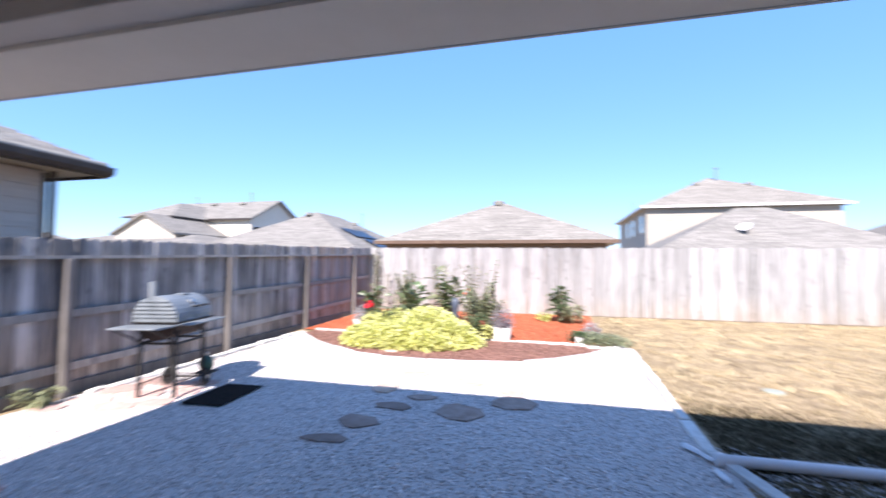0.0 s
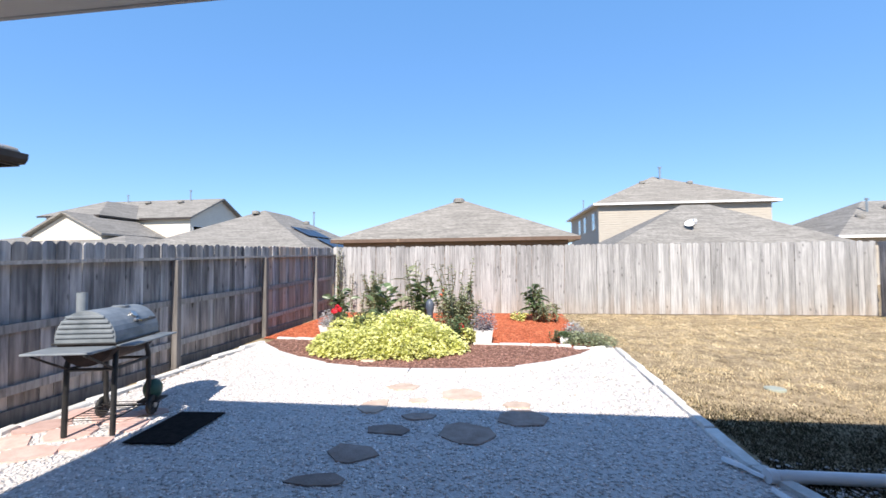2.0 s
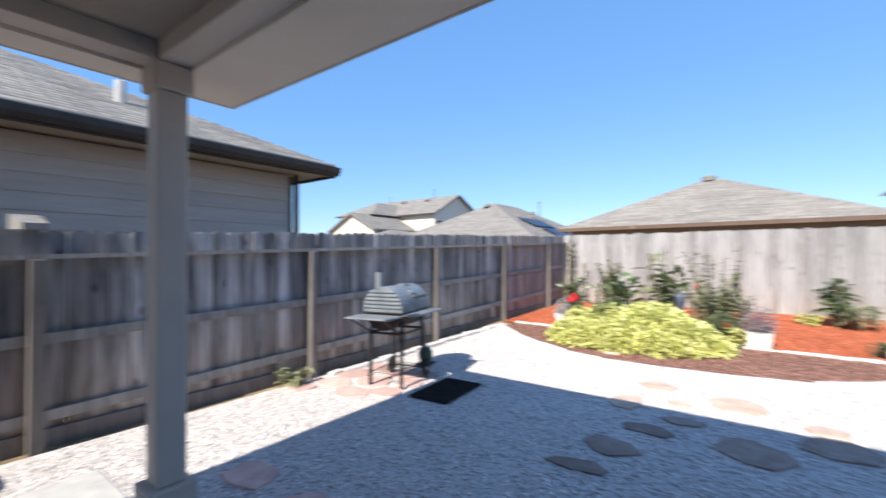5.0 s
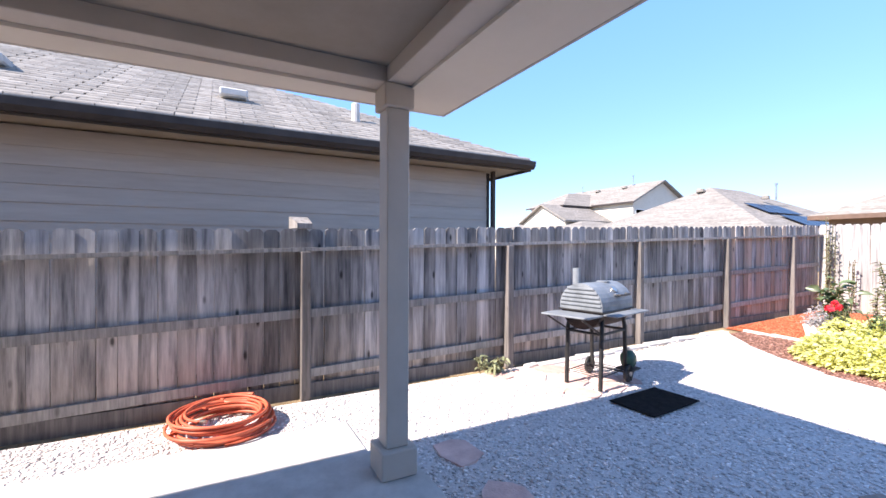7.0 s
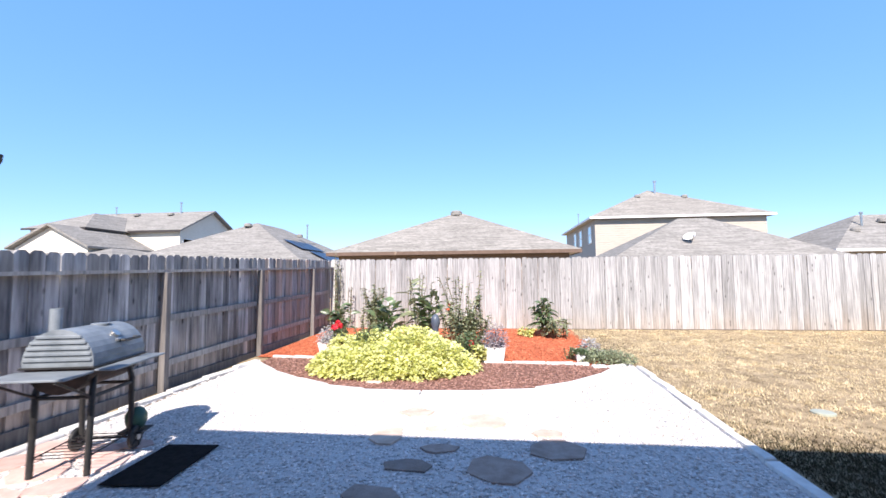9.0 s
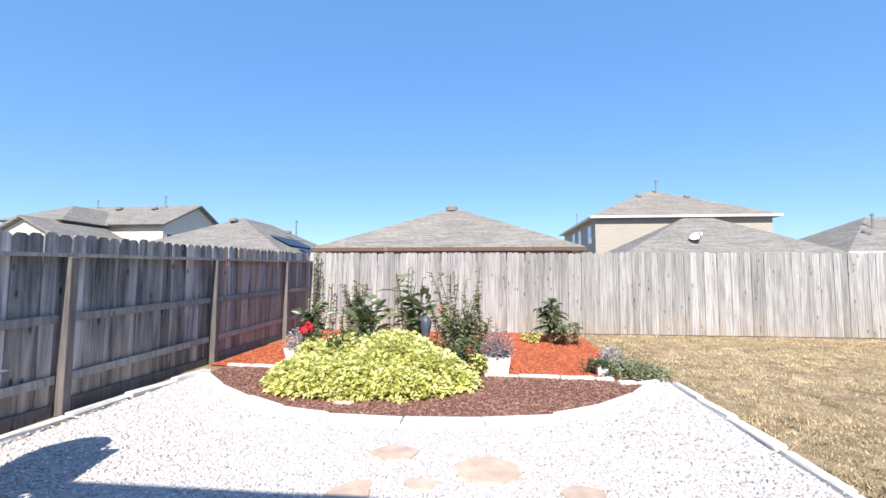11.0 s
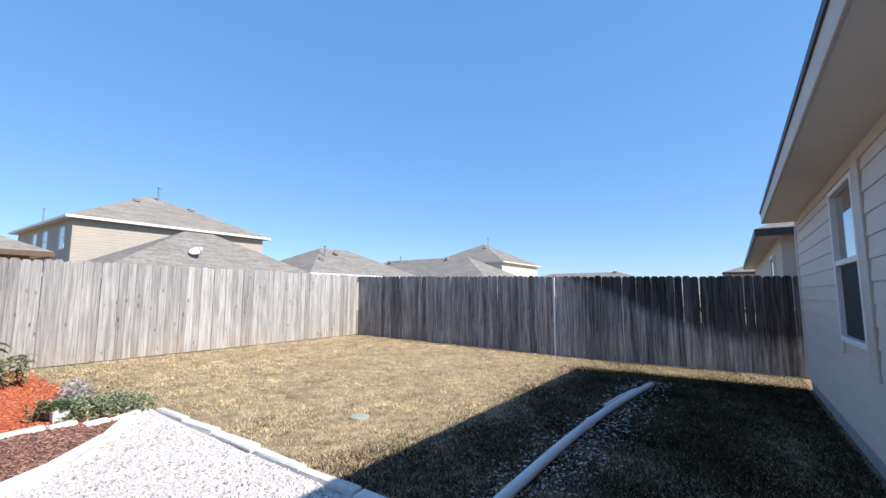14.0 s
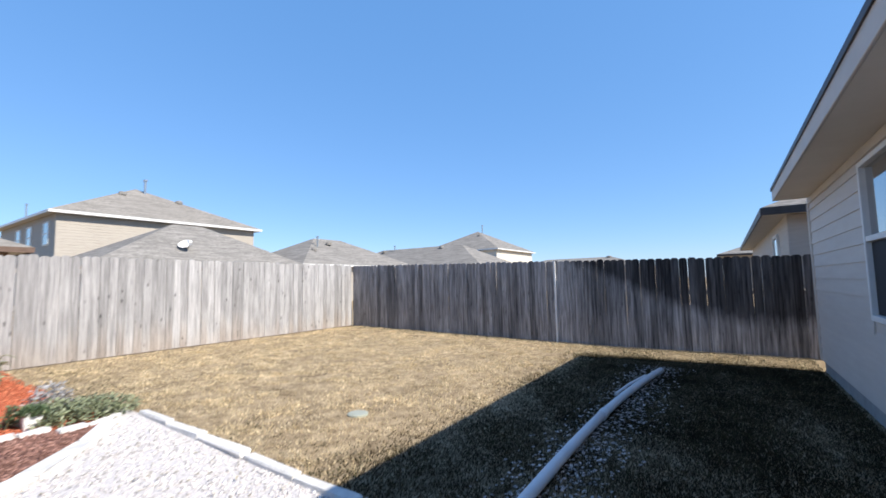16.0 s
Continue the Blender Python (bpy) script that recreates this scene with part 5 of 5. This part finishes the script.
# ---- plants ----
def leaf_mesh(name, pos, direc, length, width, material, droop=0.25):
    """Folded pointed leaves: positions and unit directions (n, 3)."""
    n = len(pos)
    up = np.tile((0.0, 0, 1), (n, 1)) + rng.normal(0, 0.35, (n, 3))
    side = np.cross(direc, up)
    side /= np.linalg.norm(side, axis=1, keepdims=True) + 1e-9
    nor = np.cross(side, direc)
    L = (length * rng.uniform(0.65, 1.3, n))[:, None]
    W = (width * rng.uniform(0.7, 1.25, n))[:, None]
    down = np.array((0, 0, -1.0)) * droop * L
    b0 = pos
    m1 = pos + direc * L * 0.33
    m2 = pos + direc * L * 0.7 + down * 0.4
    tip = pos + direc * L + down
    lift = nor * W * 0.22
    v = np.stack([b0, m1 + side * W * 0.5 + lift, m2 + side * W * 0.38 + lift, tip, m2 - side * W * 0.38 + lift, m1 - side * W * 0.5 + lift, m1, m2], 1).reshape(-1, 3)
    t = np.array([(0, 1, 6), (1, 2, 7), (1, 7, 6), (2, 3, 7), (0, 6, 5), (6, 7, 4), (6, 4, 5), (7, 3, 4)])
    f = (t[None] + 8 * np.arange(n)[:, None, None]).reshape(-1, 3)
    return np_mesh(name, v, f, material)


def dirs(n, up=0.4):
    d = rng.normal(0, 1, (n, 3))
    d[:, 2] = np.abs(d[:, 2]) * 0.6 + up
    return d / np.linalg.norm(d, axis=1, keepdims=True)


def plant(name, x, y, label, category="plant", group="", z=None):
    return thing(name, (x, y, gz(y) + 0.015 if z is None else z), label, category, group)


# the wide lime mound: several lobes
lime = plant("lime_vine", -2.05, 6.05, "sprawling bright chartreuse leafy mound over the bed")
pos, dr = [], []
lobes = [(-2.75, 5.9, .5, .42, .30), (-2.35, 6.35, .55, .5, .50), (-1.75, 6.3, .6, .6, .56), (-1.3, 6.05, .5, .45, .40), (-2.0, 5.8, .65, .42, .40), (-3.0, 6.15, .3, .3, .24), (-0.98, 6.0, .32, .28, .18), (-2.6, 5.62, .42, .26, .2), (-1.55, 5.62, .5, .28, .26), (-2.15, 5.48, .4, .2, .16), (-3.1, 6.9, .3, .3, .36)]
for x, y, rx, ry, h in lobes:
    n = int(9500 * rx * ry)
    th, ph = rng.uniform(0, 6.283, n), np.arccos(rng.uniform(0.0, 1, n))
    s = rng.uniform(0.72, 1.12, n)
    d = np.stack([np.sin(ph) * np.cos(th), np.sin(ph) * np.sin(th), np.cos(ph)], 1)
    p = np.stack([x + rx * s * d[:, 0], y + ry * s * d[:, 1], gz(y) + 0.03 + h * s * d[:, 2]], 1)
    dd = d + rng.normal(0, 0.55, (n, 3))
    dd[:, 2] = dd[:, 2] * 0.4 + 0.15
    pos.append(p)
    dr.append(dd / np.linalg.norm(dd, axis=1, keepdims=True))
part("foliage", leaf_mesh("foliage", np.concatenate(pos), np.concatenate(dr), 0.068, 0.052, M["lime"]), None, lime, kind="stuff")
sb = bmesh.new()
for x, y, rx, ry, h in lobes:
    tube([(x, y, gz(y)), (x + 0.05, y, gz(y) + h * 0.5), (x, y - 0.06, gz(y) + h * 0.85)], 0.012, 6, sb)
part("stems", sb, M["stem"], lime)


def tall_plant(name, x, y, height, stems, leaf_len, leaf_wid, material, label, per=14, flower=None, spread_r=0.18, lean=0.2, droop=0.35, low=0.7, petal=0.025):
    t = plant(name, x, y, label)
    r = random.Random(int(abs(x * 1000) + abs(y * 77)))
    P, D = [], []
    base = gz(y)
    for k in range(stems):
        a = r.uniform(0, 6.283)
        bx, by = x + spread_r * r.uniform(0, 1) * math.cos(a), y + spread_r * r.uniform(0, 1) * math.sin(a)
        h = height * r.uniform(low, 1.0)
        tx, ty = bx + lean * h * r.uniform(-1, 1), by + lean * h * r.uniform(-1, 1)
        mid = ((bx + tx) / 2 + r.uniform(-.04, .04), (by + ty) / 2, base + h * 0.55)
        part("stem", tube([(bx, by, base), mid, (tx, ty, base + h)], 0.007, 6), M["stem"], t)
        for i in range(per):
            u = 0.22 + 0.78 * (i + r.random()) / per
            q = Vector((bx, by, base)).lerp(Vector(mid), min(u / 0.55, 1)) if u < 0.55 else Vector(mid).lerp(Vector((tx, ty, base + h)), (u - 0.55) / 0.45)
            a2 = r.uniform(0, 6.283)
            d = Vector((math.cos(a2), math.sin(a2), r.uniform(0.05, 0.9))).normalized()
            P.append(q)
            D.append(d)
        if flower and r.random() < flower[1]:
            fl = bmesh.new()
            for i in range(9):
                d = Vector((r.uniform(-1, 1), r.uniform(-1, 1), r.uniform(-0.3, 1))).normalized()
                c = Vector((tx, ty, base + h)) + d * petal
                s = d.cross(Vector((0.3, 0.5, 0.8))).normalized() * petal * 1.1
                w = d.cross(s).normalized() * petal * 1.1
                fl.faces.new([fl.verts.new(c + s), fl.verts.new(c + w + d * 0.012), fl.verts.new(c - s), fl.verts.new(c - w + d * 0.012)])
            part("flower", fl, flower[0], t, flower[2])
    part("foliage", leaf_mesh("foliage", np.array(P), np.array(D), leaf_len, leaf_wid, material, droop), None, t, kind="stuff")
    return t


tall_plant("canna", -2.64, 8.1, 1.10, 8, 0.31, 0.14, M["leaf"], "dark green broad-leaved canna", 8, droop=0.12, spread_r=0.2, low=0.45)
tall_plant("canna", -1.74, 8.2, 1.22, 8, 0.31, 0.14, M["leaf"], "tall dark green broad-leaved canna", 8, droop=0.15, spread_r=0.22, low=0.5)
tall_plant("canna", -2.1, 8.4, 1.35, 6, 0.36, 0.13, M["leaf_mid"], "mid-green upright canna in the bed", 5, droop=0.2, low=0.5)
tall_plant("hibiscus", -3.75, 8.3, 0.98, 7, 0.22, 0.12, M["leaf"], "dark green leafy shrub by the corner", 12, low=0.5)
tall_plant("wispy_shrub", -3.1, 8.9, 1.25, 18, 0.11, 0.045, M["leaf_mid"], "thin wispy green shrub before the fence", 55, lean=0.22, spread_r=0.3, low=0.5)
tall_plant("rose_bush", -0.98, 7.75, 1.05, 34, 0.1, 0.042, M["leaf_mid"], "wide grey-green rose bush with coral buds", 50, (M["coral"], 0.03, "small coral rose"), 0.5, 0.5, low=0.5)
tall_plant("rose_bush", -1.05, 7.9, 1.55, 10, 0.11, 0.05, M["leaf_mid"], "tall thin rose canes above the bush", 22, None, 0.4, 0.36, low=0.7)
tall_plant("rose_bush", -1.95, 8.3, 1.5, 6, 0.09, 0.042, M["leaf_mid"], "thin rose canes above the canna", 22, None, 0.34, 0.16, low=0.75)
tall_plant("red_rose", -3.2, 7.0, 0.66, 12, 0.07, 0.045, M["leaf"], "low red-flowering rose beside a white pot", 20, (M["red"], 0.22, "deep red rose bloom"), 0.12, 0.12, low=0.75, petal=0.036)
tall_plant("red_rose", -0.86, 6.82, 0.5, 22, 0.07, 0.045, M["leaf"], "dark-leaved rose with red and coral blooms", 24, (M["red"], 0.16, "red rose bloom"), 0.24, 0.2, low=0.6, petal=0.042)
tall_plant("coral_rose", -2.5, 6.3, 0.66, 16, 0.075, 0.05, M["leaf"], "small dark green shrub among the lime leaves", 26, None, 0.2, 0.26, low=0.6)
tall_plant("lime_shrub", -0.62, 6.55, 0.32, 10, 0.085, 0.065, M["lime"], "small chartreuse shrub beside a white pot", 14, spread_r=0.1, lean=0.3)
tall_plant("croton", 0.72, 9.3, 0.92, 10, 0.26, 0.1, M["leaf"], "dark green strappy shrub by the fence", 11, spread_r=0.12, lean=0.28, droop=0.45)
tall_plant("fern", 0.95, 9.2, 0.45, 9, 0.2, 0.05, M["leaf_mid"], "mid-green arching fern by the fence", 16, spread_r=0.24, lean=0.5, droop=0.5)
tall_plant("lime_shrub", 0.35, 9.4, 0.2, 10, 0.08, 0.05, M["lime"], "low yellow-green shrub on red mulch", 24, spread_r=0.22, lean=0.5)
tall_plant("corner_vine", -4.6, 10.45, 2.1, 7, 0.085, 0.035, M["leaf_mid"], "wispy vine climbing the fence corner", 24, spread_r=0.1, lean=0.03)
tall_plant("dead_stems", -4.2, 10.45, 1.5, 3, 0.06, 0.04, M["stem"], "withered brown vine on the back fence", 12, spread_r=0.08, lean=0.06)
tall_plant("weed", -4.62, 1.8, 0.2, 10, 0.11, 0.035, M["leaf_mid"], "small green weed at the fence foot", 9, spread_r=0.15, lean=0.7, droop=0.5)


def potted(x, y, h, w, material, label, foliage_h):
    t = thing("planter", (x, y, gz(y) + 0.02), label, "planter", "white planters")
    b = bmesh.new()
    z0 = gz(y) + 0.02
    wb = w * 0.78
    rows = [(wb / 2, z0), (w / 2, z0 + h), (w / 2 - 0.02, z0 + h), (w / 2 - 0.02, z0 + h - 0.04)]
    rings = [[b.verts.new((x + sx * s, y + sy * s, z)) for sx, sy in ((-1, -1), (1, -1), (1, 1), (-1, 1))] for s, z in rows]
    for s, u in zip(rings, rings[1:]):
        for k in range(4):
            b.faces.new((s[k], s[(k + 1) % 4], u[(k + 1) % 4], u[k]))
    b.faces.new(rings[0])
    b.faces.new(rings[-1])
    bmesh.ops.bevel(b, geom=[e for e in b.edges if abs(e.verts[0].co.z - e.verts[1].co.z) > 0.1], offset=0.012, segments=2, affect="EDGES")
    part("pot", b, M["white_paint"], t)
    n = 1200
    d = dirs(n, 0.2)
    s = rng.uniform(0.2, 1.0, n)[:, None]
    p = np.array((x, y, z0 + h - 0.05)) + d * s * np.array((w * 0.74, w * 0.74, foliage_h))
    part("foliage", leaf_mesh("foliage", p, dirs(n, 0.3), 0.05, 0.02, material), None, t, kind="stuff")
    return t


potted(-0.40, 6.68, 0.26, 0.34, M["leaf_purple"], "white square planter with purple-grey foliage", 0.5)
potted(-3.55, 7.35, 0.2, 0.36, M["leaf_grey"], "white square planter with silver foliage", 0.36)
potted(1.0, 6.72, 0.17, 0.15, M["leaf"], "small white planter beside ground cover", 0.1)


def low_mound(name, x, y, rx, ry, h, n, material, label, ll, lw):
    t = plant(name, x, y, label)
    th, ph = rng.uniform(0, 6.283, n), np.arccos(rng.uniform(0, 1, n))
    d = np.stack([np.sin(ph) * np.cos(th), np.sin(ph) * np.sin(th), np.cos(ph)], 1)
    s = rng.uniform(0.55, 1.1, n)[:, None]
    p = np.array((x, y, gz(y) + 0.02)) + d * s * np.array((rx, ry, h))
    part("foliage", leaf_mesh("foliage", p, dirs(n, 0.15), ll, lw, material), None, t, kind="stuff")
    b = bmesh.new()
    for k in range(7):
        a = 6.283 * k / 7
        tube([(x, y, gz(y)), (x + rx * .5 * math.cos(a), y + ry * .5 * math.sin(a), gz(y) + h * .6)], 0.006, 5, b)
    part("stems", b, M["stem"], t)


low_mound("ground_cover", 1.42, 6.72, 0.46, 0.3, 0.19, 1500, M["leaf_mid"], "low olive-green ground cover by the lawn corner", 0.05, 0.026)
low_mound("ground_cover", 1.15, 6.95, 0.3, 0.25, 0.18, 500, M["leaf_mid"], "low mid-green ground cover on red mulch", 0.05, 0.026)
low_mound("dusty_miller", 1.25, 7.2, 0.2, 0.2, 0.3, 420, M["leaf_grey"], "silvery dusty miller clump", 0.075, 0.03)
tall_plant("dark_shrub", 0.86, 6.95, 0.24, 6, 0.05, 0.03, M["leaf"], "small dark green shrub by a planter", 12, spread_r=0.1, lean=0.3)
orn = thing("garden_ornament", (-1.55, 7.75, gz(7.75) + 0.02), "blue-grey glazed garden ornament among the plants", "ornament")
part("body", lathe([(0.08, 0), (0.09, 0.1), (0.06, 0.3), (0.07, 0.42), (0.095, 0.5), (0.085, 0.6), (0.05, 0.66), (0.02, 0.68)], (-1.55, 7.75, gz(7.75) + 0.02), 16), M["slate"], orn, smooth=True)
st = tagged(new("bed_stone", to_mesh("bed_stone", box((-2.2, 5.19, gz(5.2)), (-1.98, 5.32, gz(5.2) + 0.05), 0.022), M["flag_pale"])), "flat white stone half under leaves", "stone")
cap = prism([(-0.09, -0.09), (0.08, -0.07), (0.09, 0.08), (-0.08, 0.1)], 0.0, 0.05)
for v in cap.verts:
    if v.co.z > 0.02 and v.co.x < 0:
        v.co.z += 0.07
tip_fence = tagged(new("scrap_board", to_mesh("scrap_board", cap, M["post"])), "pale wedge of board on the fence top", "board")
tip_fence.matrix_basis = pose(-4.84, -0.36, LTOP(-0.36) - 0.005, 0, 0, 12)

n = 260
lx, ly = rng.normal(1.05, 0.45, n), rng.normal(4.9, 0.8, n)
ok = (lx < 1.68) & (ly < bed_front(lx) - 0.1) & (lx > -0.3)
lp = np.stack([lx, ly, ground_z(ly) + 0.025], 1)[ok]
ld = rng.normal(0, 1, (len(lp), 3))
ld[:, 2] *= 0.15
ld /= np.linalg.norm(ld, axis=1, keepdims=True)
tagged(new("leaf_litter", leaf_mesh("leaf_litter", lp, ld, 0.036, 0.015, M["dirt"], 0.0)), "dry leaf litter scattered over white gravel", "leaf litter", kind="stuff")
